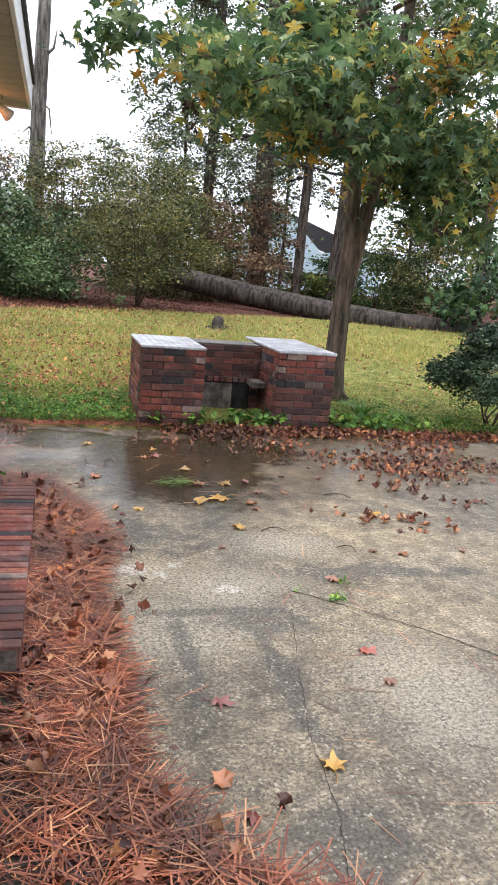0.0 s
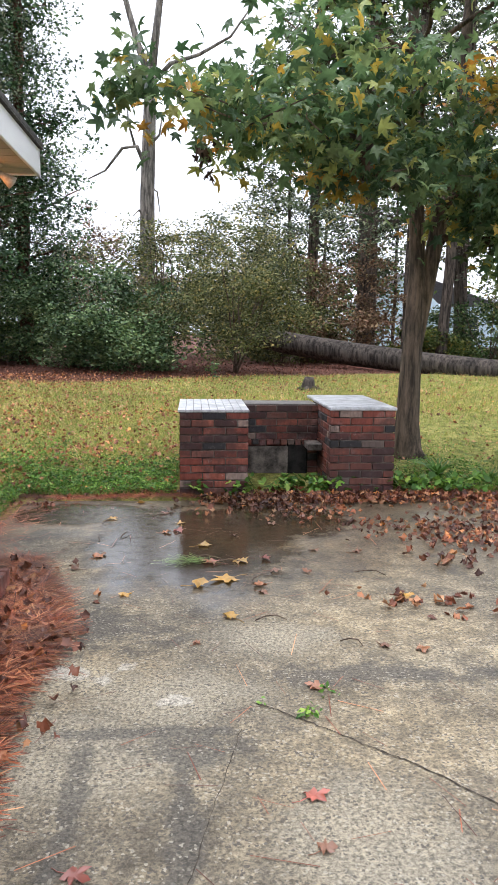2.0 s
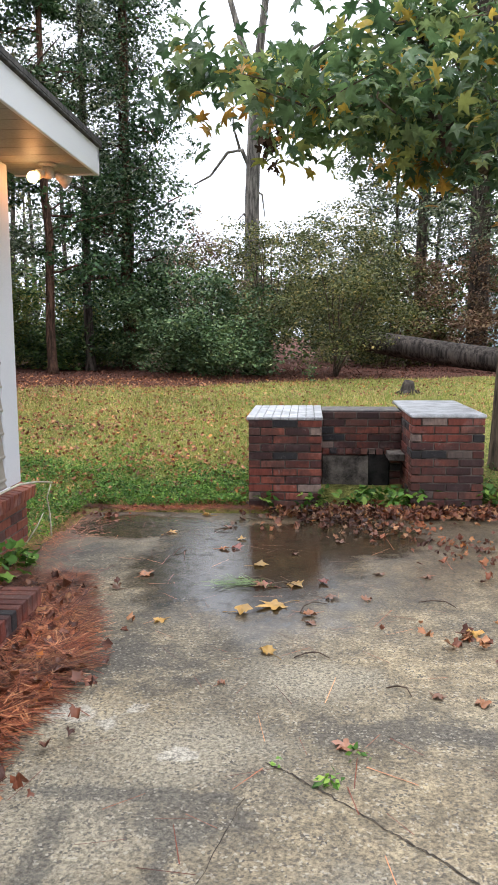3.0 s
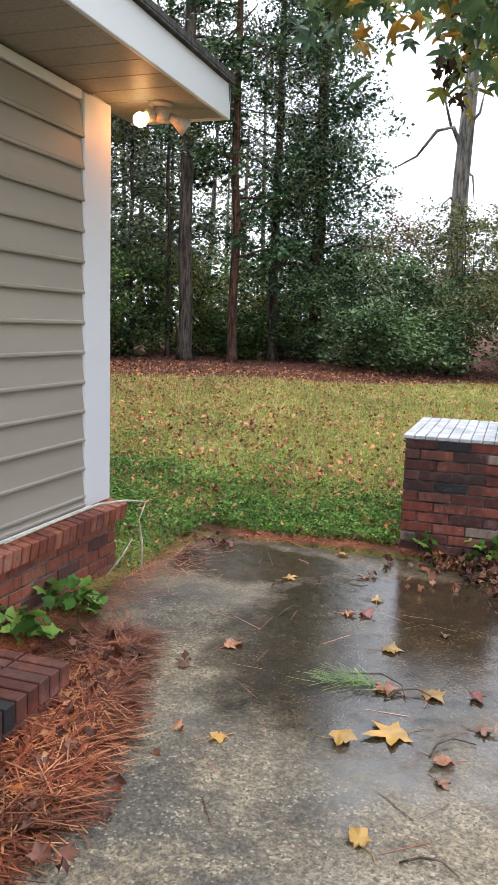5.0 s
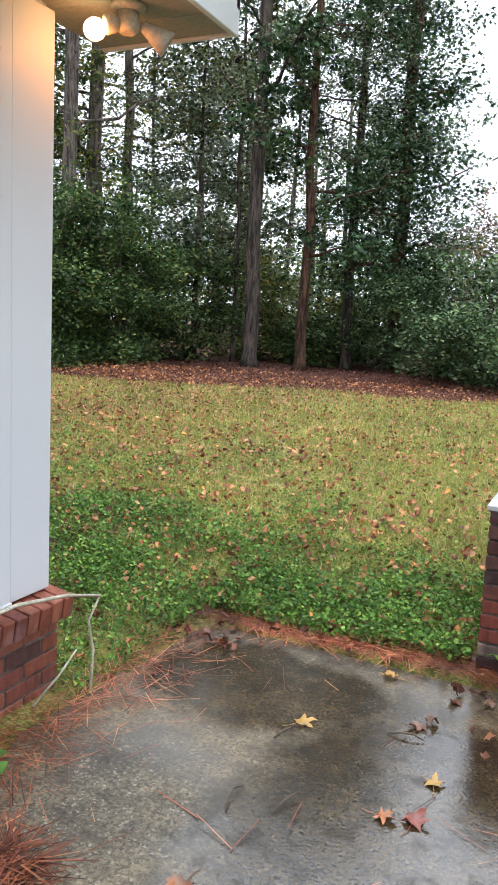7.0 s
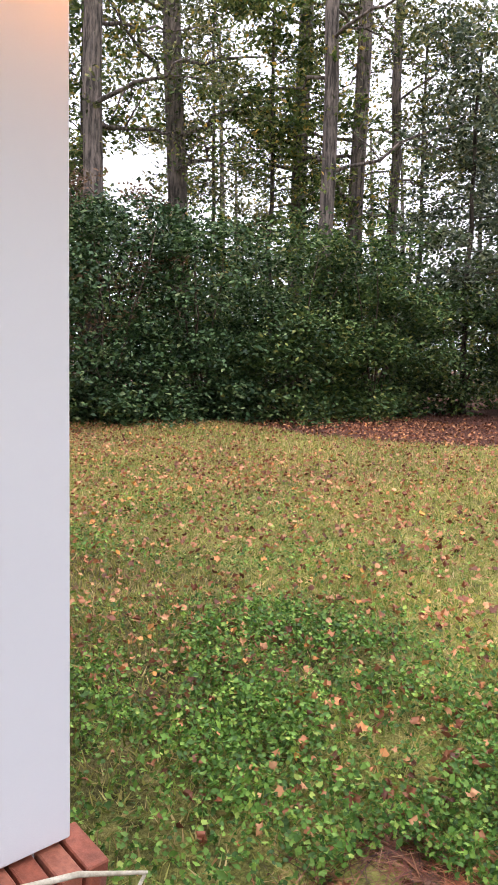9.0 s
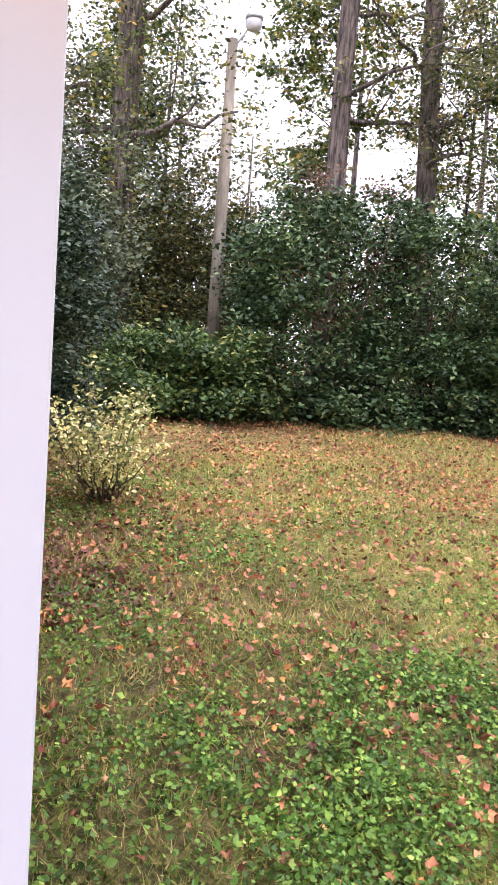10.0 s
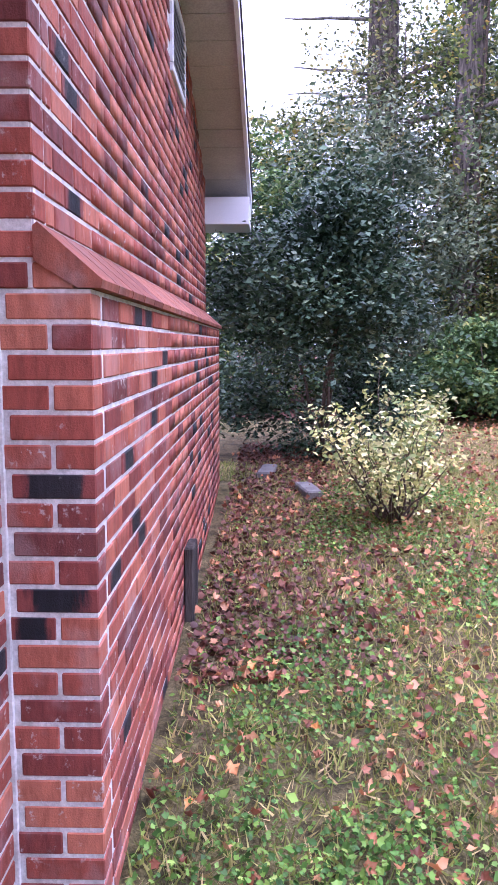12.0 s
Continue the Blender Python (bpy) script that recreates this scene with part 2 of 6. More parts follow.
M["siding"] = plain_mat("tan_vinyl_siding", (0.285, 0.250, 0.205), (0.315, 0.280, 0.230), 1.2, 0.5, 0.04, 0.35, 0, (1, 0.2, 3), 500.0)
# eave boards: the shade under the overhang is put into the cream
M["soffit"] = plain_mat("cream_soffit_shaded", (0.27, 0.25, 0.22), (0.31, 0.285, 0.25), 2, 0.5, 0.03)
# the same cream boards without that darkening, for the gable rakes
M["rake_board"] = plain_mat("cream_soffit_lighter", (0.40, 0.37, 0.33), (0.46, 0.43, 0.38), 2, 0.5, 0.03)
M["shingle"] = plain_mat("dark_shingles", (0.035, 0.033, 0.032), (0.09, 0.085, 0.08), 20, 0.95, 0.8)
M["cap"] = plain_mat("grey_white_glazed_cap", (0.30, 0.30, 0.31), (0.62, 0.62, 0.64), 7, 0.35, 0.2, 0.5)
M["cap_joint"] = plain_mat("cap_joint", (0.10, 0.10, 0.10), (0.22, 0.22, 0.22), 9, 0.8)
M["pole"] = bark_mat("weathered_pole", (0.20, 0.175, 0.13), (0.36, 0.32, 0.25), 2.0, 0.2)
M["galv"] = plain_mat("galvanised_metal", (0.45, 0.46, 0.47), (0.6, 0.6, 0.6), 8, 0.4, 0.05, 0.5, 0.7)
M["opal"] = plain_mat("cloudy_plastic", (0.62, 0.63, 0.64), (0.75, 0.75, 0.75), 8, 0.25, 0.02, 0.5)
M["fixture"] = plain_mat("beige_fixture_paint", (0.40, 0.36, 0.31), (0.52, 0.47, 0.41), 10, 0.5, 0.05)
M["hose"] = plain_mat("bleached_vine", (0.40, 0.36, 0.27), (0.60, 0.55, 0.44), 20, 0.8)
M["blue_wall"] = plain_mat("pale_blue_clapboard", (0.50, 0.66, 0.73), (0.58, 0.73, 0.79), 2, 0.7, 0.2, 0.3, 0, (1, 1, 12))
M["grey_roof"] = plain_mat("grey_roof", (0.17, 0.16, 0.16), (0.25, 0.24, 0.24), 5, 0.95)
M["dark_glass"] = plain_mat("window_glass", (0.03, 0.04, 0.05), (0.05, 0.06, 0.07), 2, 0.08, 0.0, 0.5)
M["plaster"] = plain_mat("plain_wall", (0.40, 0.37, 0.33), (0.46, 0.43, 0.38), 3, 0.8)
M["stone"] = plain_mat("grey_block", (0.110, 0.099, 0.094), (0.198, 0.182, 0.165), 9, 0.9, 0.5)
# near-black of the hearth mouth: its soot and the shade of the opening
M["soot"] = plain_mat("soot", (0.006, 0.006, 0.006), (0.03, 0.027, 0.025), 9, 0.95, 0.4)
M["crack"] = plain_mat("crack_soil", (0.03, 0.024, 0.018), (0.08, 0.065, 0.05), 30, 0.95)
M["vent"] = plain_mat("louvre_paint", (0.16, 0.16, 0.17), (0.24, 0.24, 0.25), 6, 0.6)

# concrete slab: exposed aggregate, bleached and sooty patches, a wet stretch with a shallow puddle
k = Mat("wet_concrete", 0.8, 0.5)
big = k.noise(0.75, 6, 0.62)
mid = k.noise(3.3, 8, 0.72)
blots = k.noise(11.0, 5, 0.65)
grain = k.noise(60.0, 5, 0.8)
speck = k.noise(150.0, 3, 0.75)
xyz = k.n("SeparateXYZ")
k.link(k.coords(), xyz.inputs[0])


def oval(cx, cy, rx, ry):
    dx = k.math("DIVIDE", k.math("SUBTRACT", xyz.outputs[0], cx), rx)
    dy = k.math("DIVIDE", k.math("SUBTRACT", xyz.outputs[1], cy), ry)
    return k.math("SQRT", k.math("ADD", k.math("MULTIPLY", dx, dx), k.math("MULTIPLY", dy, dy)))


def patch(ovals, lo, hi, ragged):
    """A ragged stain: 1 inside any of the ovals, 0 outside."""
    out = None
    for o in ovals:
        one = k.span(k.math("ADD", oval(*o), ragged), lo, hi, 1, 0)
        out = one if out is None else k.math("MAXIMUM", out, one)
    return out


rag = k.math("ADD", k.math("MULTIPLY", k.math("SUBTRACT", mid, 0.5), 2.6), k.math("MULTIPLY", k.math("SUBTRACT", blots, 0.5), 1.6))
wobble = k.math("ADD", k.math("MULTIPLY", k.math("SUBTRACT", k.noise(1.3, 4), 0.5), 1.2), k.math("MULTIPLY", k.math("SUBTRACT", mid, 0.5), 0.9))
c = k.ramp(mid, [(0.32, (0.098, 0.084, 0.061)), (0.5, (0.190, 0.163, 0.121)), (0.68, (0.280, 0.244, 0.183))])
c = k.mix(0.85, c, k.ramp(big, [(0.38, (0.55, 0.55, 0.55)), (0.5, (0.98, 0.95, 0.88)), (0.62, (1.32, 1.23, 1.04))]), "MULTIPLY")
c = k.mix(0.65, c, k.ramp(blots, [(0.38, (0.52, 0.5, 0.48)), (0.62, (1.38, 1.35, 1.28))]), "MULTIPLY")
c = k.mix(k.math("MULTIPLY", patch([(0.85, 3.42, 0.42, 0.30), (0.40, 3.62, 0.34, 0.22), (1.45, 2.4, 0.35, 0.5), (0.55, 3.0, 0.5, 0.35), (1.3, 4.0, 0.35, 0.25)], 0.35, 1.1, rag), 0.5), c, (0.38, 0.335, 0.25))
c = k.mix(k.math("MULTIPLY", patch([(0.82, 1.66, 0.2, 0.28), (0.8, 1.7, 0.14, 0.2), (0.55, 2.75, 0.05, 0.42), (0.90, 2.55, 0.06, 0.6), (0.75, 3.15, 0.5, 0.05), (0.9, 3.05, 0.3, 0.12), (0.35, 4.15, 0.5, 0.3), (1.7, 3.6, 0.5, 0.12), (1.45, 1.2, 0.4, 0.5)], 0.45, 1.15, rag), 0.68), c, (0.070, 0.064, 0.055))
c = k.mix(k.math("MULTIPLY", patch([(0.38, 3.64, 0.20, 0.10), (0.62, 3.72, 0.08, 0.05), (0.86, 3.4, 0.07, 0.06)], 0.3, 0.8, k.math("MULTIPLY", rag, 3.0)), 0.45), c, (0.54, 0.50, 0.44))
c = k.mix(0.9, c, k.ramp(grain, [(0.40, (0.42, 0.41, 0.39)), (0.5, (1, 1, 1)), (0.62, (1.6, 1.57, 1.5))]), "MULTIPLY")
stones = k.n("TexVoronoi", Scale=120.0)
k.link(k.coords(), stones.inputs["Vector"])
shade = k.n("SeparateColor")
k.link(stones.outputs["Color"], shade.inputs[0])
bare = k.span(blots, 0.40, 0.60, 0.35, 1.0)
c = k.mix(k.math("MULTIPLY", k.span(shade.outputs[0], 0.90, 0.93, 0, 0.55), bare), c, (0.46, 0.42, 0.34))
c = k.mix(k.math("MULTIPLY", k.span(shade.outputs[1], 0.84, 0.88, 0, 0.8), bare), c, (0.055, 0.050, 0.044))
c = k.mix(k.span(speck, 0.43, 0.34, 0, 0.6), c, (0.06, 0.055, 0.048))
damp = patch([(1.0, 6.1, 2.6, 1.7), (2.6, 6.4, 1.9, 1.1)], 0.6, 1.15, wobble)
dry = patch([(0.0, 5.3, 0.5, 0.72)], 0.6, 1.1, k.math("MULTIPLY", wobble, 0.7))
damp = k.math("MULTIPLY", damp, k.math("SUBTRACT", 1.0, k.math("MULTIPLY", dry, 0.85)))
pool = patch([(0.90, 5.80, 0.85, 1.2), (0.05, 6.62, 0.6, 0.42), (1.5, 6.4, 0.7, 0.65)], 0.70, 1.05, k.math("MULTIPLY", wobble, 0.7))
c = k.mix(damp, c, (0.66, 0.60, 0.51), "MULTIPLY")
c = k.mix(pool, c, (0.40, 0.36, 0.29), "MULTIPLY")
k.color(c)
k.rough(k.math("SUBTRACT", 0.82, k.math("MULTIPLY", k.math("SUBTRACT", damp, pool, True), 0.35), True))
k.link(k.math("SUBTRACT", 0.45, k.math("MULTIPLY", pool, 0.4)), k.b.inputs["Specular IOR Level"])
k.link(k.math("MAXIMUM", k.math("MULTIPLY", pool, k.span(blots, 0.36, 0.50, 0.6, 1.0)), k.math("MULTIPLY", damp, k.span(mid, 0.40, 0.58, 0.9, 0.45))), k.b.inputs["Coat Weight"])
k.b.inputs["Coat IOR"].default_value = 1.65
k.link(k.math("SUBTRACT", 0.2, k.math("MULTIPLY", pool, 0.16)), k.b.inputs["Coat Roughness"])
relief = k.math("ADD", grain, k.math("MULTIPLY", blots, 0.6))
k.bump(relief, 0.7, 0.008)
film = k.n("Bump", Strength=0.25, Distance=0.003)
k.link(k.math("ADD", k.noise(80.0, 2), k.math("MULTIPLY", grain, 0.4)), film.inputs["Height"])
k.link(film.outputs[0], k.b.inputs["Coat Normal"])
M["concrete"] = k.m

# lawn soil: short turf, thatch, russet leaf mulch under the trees
k = Mat("lawn_soil", 0.95, 0.15)
xyz = k.n("SeparateXYZ")
k.link(k.coords(), xyz.inputs[0])
n1, n2, n3 = k.noise(0.55, 5, 0.6), k.noise(7.0, 6, 0.75), k.noise(60.0, 4, 0.75)
turf = k.ramp(n2, [(0.36, (0.075, 0.085, 0.022)), (0.5, (0.21, 0.225, 0.052)), (0.64, (0.38, 0.35, 0.11))])
thatch = k.ramp(n2, [(0.4, (0.10, 0.065, 0.032)), (0.6, (0.30, 0.205, 0.095))])
mulch = k.ramp(n3, [(0.4, (0.05, 0.022, 0.016)), (0.55, (0.14, 0.06, 0.042)), (0.8, (0.27, 0.14, 0.10))])
west = k.span(k.math("ADD", xyz.outputs[0], k.math("MULTIPLY", n1, 3.0)), -5.0, 2.5, 0.95, 0.15)
c = k.mix(k.math("MULTIPLY", k.span(n1, 0.3, 0.62), west), turf, thatch)
dirt = k.math("MULTIPLY", k.span(k.math("ADD", xyz.outputs[1], k.math("MULTIPLY", k.math("SUBTRACT", n1, 0.5), 2.5)), 9.0, 7.6), k.span(xyz.outputs[0], -0.6, -1.8))
c = k.mix(k.math("MULTIPLY", dirt, 0.75), c, k.ramp(n2, [(0.4, (0.035, 0.026, 0.016)), (0.6, (0.13, 0.10, 0.055))]))
c = k.mix(0.75, c, k.ramp(n3, [(0.4, (0.5, 0.5, 0.5)), (0.6, (1.4, 1.4, 1.4))]), "MULTIPLY")
edge = k.math("ADD", k.math("ADD", xyz.outputs[1], k.math("MULTIPLY", k.math("MINIMUM", k.math("MAXIMUM", xyz.outputs[0], -7.0), 6.0), -0.42)), k.math("MULTIPLY", k.math("SUBTRACT", n1, 0.5), 1.6))
c = k.mix(k.span(edge, 16.6, 17.3), c, mulch)
wedge = k.math("ADD", xyz.outputs[0], k.math("MULTIPLY", k.math("SUBTRACT", n1, 0.5), 1.2))
c = k.mix(k.span(wedge, -11.2, -10.6, 1, 0), c, mulch)
k.color(c)
k.bump(k.math("ADD", n3, n2), 0.8, 0.03)
M["soil"] = k.m

# lit bulb
k = Mat("lit_bulb", 0.3)
k.b.inputs["Emission Color"].default_value = (1.0, 0.62, 0.26, 1)
k.b.inputs["Emission Strength"].default_value = 7.0
k.b.inputs["Base Color"].default_value = (0.9, 0.85, 0.75, 1)
M["bulb"] = k.m

# ---- mesh tools ----
rng = np.random.default_rng(7)


def part(name, bm, material, parent=None, label=""):
    """Link a bmesh as one mesh object under a thing or a part."""
    me = bpy.data.meshes.new(name)
    bm.to_mesh(me)
    bm.free()
    return linked(name, me, material, parent, label)


def linked(name, me, material, parent=None, label=""):
    if not me.materials:
        me.materials.append(M[material])
    ob = new(name, me)
    ob.parent = parent
    if label:
        tagged(ob, label)
    return ob


def thing(name, label, category, at=(0, 0, 0), group="", kind=""):
    ob = new(name)
    ob.empty_display_size = 0.1
    ob.location = at
    return tagged(ob, label, category, group, kind)


def box(bm, x0, x1, y0, y1, z0, z1, bevel=0.0):
    r = bmesh.ops.create_cube(bm, size=1)
    for v in r["verts"]:
        v.co = Vector((x0 + (v.co.x + 0.5) * (x1 - x0), y0 + (v.co.y + 0.5) * (y1 - y0), z0 + (v.co.z + 0.5) * (z1 - z0)))
    if bevel:
        es = list({e for v in r["verts"] for e in v.link_edges})
        bmesh.ops.bevel(bm, geom=es, offset=bevel, segments=1, affect="EDGES")
    return bm


def boxed(name, dims, material, parent=None, label="", bevel=0.004):
    return part(name, box(bmesh.new(), *dims, bevel=bevel), material, parent, label)


def tube(bm, pts, radii, sides=8):
    """A tapered tube along points."""
    pts = [Vector(p) for p in pts]
    rings = []
    for i, p in enumerate(pts):
        d = (pts[min(i + 1, len(pts) - 1)] - pts[max(i - 1, 0)]).normalized()
        a = d.orthogonal().normalized() if i == 0 else (ref - d * ref.dot(d)).normalized()
        ref = a
        b = d.cross(a)
        rings.append([bm.verts.new(p + (a * math.cos(q) + b * math.sin(q)) * radii[i]) for q in (2 * math.pi * j / sides for j in range(sides))])
    for r0, r1 in zip(rings, rings[1:]):
        for j in range(sides):
            f = bm.faces.new((r0[j], r0[(j + 1) % sides], r1[(j + 1) % sides], r1[j]))
            f.smooth = True
    bm.faces.new(list(reversed(rings[0])))
    bm.faces.new(rings[-1])
    return bm


def lathe(bm, profile, at, sides=20, axis=(0, 0, 1)):
    """Turn a profile of (radius, height) round an axis at a place."""
    q = Vector((0, 0, 1)).rotation_difference(Vector(axis).normalized())
    rings = [[bm.verts.new(Vector(at) + q @ Vector((r * math.cos(t), r * math.sin(t), h))) for t in (2 * math.pi * j / sides for j in range(sides))] for r, h in profile]
    for r0, r1 in zip(rings, rings[1:]):
        for j in range(sides):
            bm.faces.new((r0[j], r0[(j + 1) % sides], r1[(j + 1) % sides], r1[j])).smooth = True
    bm.faces.new(list(reversed(rings[0])))
    bm.faces.new(rings[-1])
    return bm


def raw_mesh(name, verts, faces):
    """A mesh from arrays; all faces have the same number of corners."""
    me = bpy.data.meshes.new(name)
    n, f = len(verts), len(faces)
    kk = faces.shape[1]
    me.vertices.add(n)
    me.vertices.foreach_set("co", np.ascontiguousarray(verts, np.float32).ravel())
    me.loops.add(f * kk)
    me.loops.foreach_set("vertex_index", np.ascontiguousarray(faces, np.int32).ravel())
    me.polygons.add(f)
    me.polygons.foreach_set("loop_start", np.arange(0, f * kk, kk, dtype=np.int32))
    me.update(calc_edges=True)
    return me


# leaf shapes: along +y from the stalk, one unit long
OVAL = (np.array([(0, 0, 0), (-0.27, 0.45, 0.07), (0, 1, -0.06), (0.27, 0.45, 0.07)]), np.array([(0, 1, 2), (0, 2, 3)]))
BLADE = (np.array([(-0.03, 0, 0), (0.03, 0, 0), (0.0, 1, 0.0)]), np.array([(0, 1, 2)]))
NEEDLE = (np.array([(-0.008, 0, 0), (0.008, 0, 0), (0.006, 1, 0.03), (-0.006, 1, 0.03)]), np.array([(0, 1, 2), (0, 2, 3)]))
SPRAY = (np.array([(0, 0, 0), (-0.16, 0.6, 0.05), (0.0, 1, -0.1), (0.16, 0.6, 0.05), (-0.45, 0.75, -0.05), (0.45, 0.75, -0.05)]), np.array([(0, 1, 2), (0, 2, 3), (0, 4, 1), (0, 3, 5)]))


def star_leaf(lobes=5, notch=0.26, width=15):
    """A lobed leaf: stalk point, and for each lobe two shoulders and a tip."""
    pts = [(0, 0.30, 0.0), (0, 0.02, 0.02)]
    angles = np.linspace(-125, 125, lobes)
    for i, a in enumerate(angles):
        reach = 0.70 - 0.24 * abs(a) / 130
        for da, q, z in ((-width, 0.66, 0.03), (0, 1.0, -0.10), (width, 0.66, 0.03)):
            pts.append((math.sin(radians(a + da)) * reach * q, 0.30 + math.cos(radians(a + da)) * reach * q, z))
        if i < lobes - 1:
            m = (a + angles[i + 1]) / 2
            pts.append((math.sin(radians(m)) * notch, 0.30 + math.cos(radians(m)) * notch, 0.06))
    n = len(pts)
    return np.array(pts), np.array([(0, i, i + 1) for i in range(1, n - 1)] + [(0, n - 1, 1)])


STAR = star_leaf()
BROAD = star_leaf(5, 0.40, 17)
CURLED = (STAR[0] + np.array([(0, 0, 0.45 * (p[0] ** 2 + (p[1] - 0.3) ** 2)) for p in STAR[0]]), STAR[1])
FOLDED = (BROAD[0] * (0.75, 1, 1) + np.array([(0, 0, 0.9 * abs(p[0]) + 0.5 * (p[1] - 0.3) ** 2) for p in BROAD[0]]), BROAD[1])
CRUMPLED = (BROAD[0] * (0.8, 0.9, 1) + np.array([(0, 0, 0.35 * math.sin(7 * p[0] + 5 * p[1]) + 0.6 * abs(p[1] - 0.3)) for p in BROAD[0]]), BROAD[1])
CUPPED = (BROAD[0] + np.array([(0, 0, 0.8 * p[0] ** 2 - 0.5 * p[0] * p[1] + 0.3 * (p[1] - 0.3) ** 2) for p in BROAD[0]]), BROAD[1])


def rotations(n, tilt=1.0, up=None):
    """Random turns: heading free, tilt of the leaf's face from level up to tilt (1: any)."""
    az = rng.uniform(0, 2 * np.pi, n)
    t = np.arccos(1 - rng.uniform(0, 1, n) * tilt * 1.0)
    spin = rng.uniform(0, 2 * np.pi, n)
    nz = np.stack([np.sin(t) * np.cos(az), np.sin(t) * np.sin(az), np.cos(t)], 1)
    h = np.stack([np.cos(spin), np.sin(spin), np.zeros(n)], 1)
    x = np.cross(h, nz)
    x /= np.linalg.norm(x, axis=1, keepdims=True) + 1e-9
    y = np.cross(nz, x)
    return np.stack([x, y, nz], 2)


def scatter(name, places, sizes, shape, material, parent=None, tilt=1.0, label="", turns=None):
    """Many leaves in one mesh."""
    v, f = shape
    n = len(places)
    R = rotations(n, tilt) if turns is None else turns
    sizes = np.broadcast_to(np.asarray(sizes, float).reshape(-1, 1, 1), (n, 1, 1))
    wide = rng.uniform(0.75, 1.25, (n, 1, 1))
    vv = np.repeat(v[None], n, 0) * np.concatenate([wide, np.ones_like(wide), np.ones_like(wide)], 2)
    verts = np.einsum("nij,nkj->nki", R, vv) * sizes + places[:, None, :]
    faces = f[None] + (np.arange(n) * len(v))[:, None, None]
    me = raw_mesh(name, verts.reshape(-1, 3), faces.reshape(-1, f.shape[1]))
    return linked(name, me, material, parent, label)


def ground_z(x, y):
    """Height of the lawn."""
    x, y = np.asarray(x, float), np.asarray(y, float)
    rise = np.clip(y - 7.2, 0, 6.0) + 0.38 * np.clip(y - 13.2, 0, 5.5)
    out = np.clip(np.maximum(y - 7.15, -0.55 - x), 0, 1.0)
    z = 0.010 + 0.06 * out + 0.053 * rise + 0.012 * np.clip(y - 18.7, 0, 60)
    z = z + 0.045 * np.clip(-x - 0.9, 0, 9) * np.exp(-np.clip(y - 7.4, 0, 99) / 7.0)
    z = z + 0.018 * np.sin(x * 1.7 + 0.4) * np.sin(y * 1.3) + 0.008 * np.sin(x * 5.1 + y * 3.3)
    return z


def gz(x, y):
    return float(ground_z(x, y))


# ---- ground and patio ----
def axis_steps(lo, hi, step, far):
    mid = list(np.arange(lo, hi + step / 2, step))
    out, s, left, right = [], step, [], []
    a, b = lo, hi
    while b < far or a > -far:
        s *= 1.35
        a, b = a - s, b + s
        left.append(max(a, -far * 1.2)), right.append(min(b, far * 1.2))
    return np.unique(np.array(left[::-1] + mid + right))


gx, gy = axis_steps(-13, 8, 0.13, 500), axis_steps(-2, 23, 0.13, 500)
GX, GY = np.meshgrid(gx, gy, indexing="ij")
GZ = ground_z(GX, np.minimum(GY, 120))
inside = np.minimum(np.minimum(GX + 0.50, 7.2 - GX), np.minimum(7.02 - GY, GY + 6.2))
GZ = np.where(inside > 0, -0.10, GZ)
house_in = (GX < -0.95) & (GX > -6.3) & (GY < 5.9) & (GY > -5)
GZ = np.where(house_in, -0.05, GZ)
nx, ny = GX.shape
idx = np.arange(nx * ny).reshape(nx, ny)
quads = np.stack([idx[:-1, :-1], idx[1:, :-1], idx[1:, 1:], idx[:-1, 1:]], -1).reshape(-1, 4)
me = raw_mesh("ground", np.stack([GX, GY, GZ], -1).reshape(-1, 3), quads)
me.polygons.foreach_set("use_smooth", np.ones(len(quads), bool))
ground = tagged(linked("ground", me, "soil"), "patchy green and straw-brown lawn sloping up to woods", "lawn", kind="structure")

bm = bmesh.new()
rim = [(-0.62, -6), (6.9, -6), (6.9, 7.05)]
for i in range(40):
    x = 6.5 - i * 0.168
    rim.append((x, 7.20 + 0.035 * math.sin(x * 2.1) + 0.02 * math.sin(x * 7.3) - 0.10 * max(0, 0.3 - x)))
rim += [(-0.42, 7.08), (-0.55, 6.93), (-0.57, 6.7), (-0.55, 6.2), (-0.6, 5.5)]
top = [bm.verts.new((x, y, 0)) for x, y in rim]
bot = [bm.verts.new((x, y, -0.12)) for x, y in rim]
bm.faces.new(top)
for i in range(len(rim)):
    j = (i + 1) % len(rim)
    bm.faces.new((top[j], top[i], bot[i], bot[j]))
bmesh.ops.recalc_face_normals(bm, faces=bm.faces[:])
patio = tagged(part("pavement", bm, "concrete"), "stained grey concrete patio slab, wet with a shallow puddle", "patio", kind="structure")


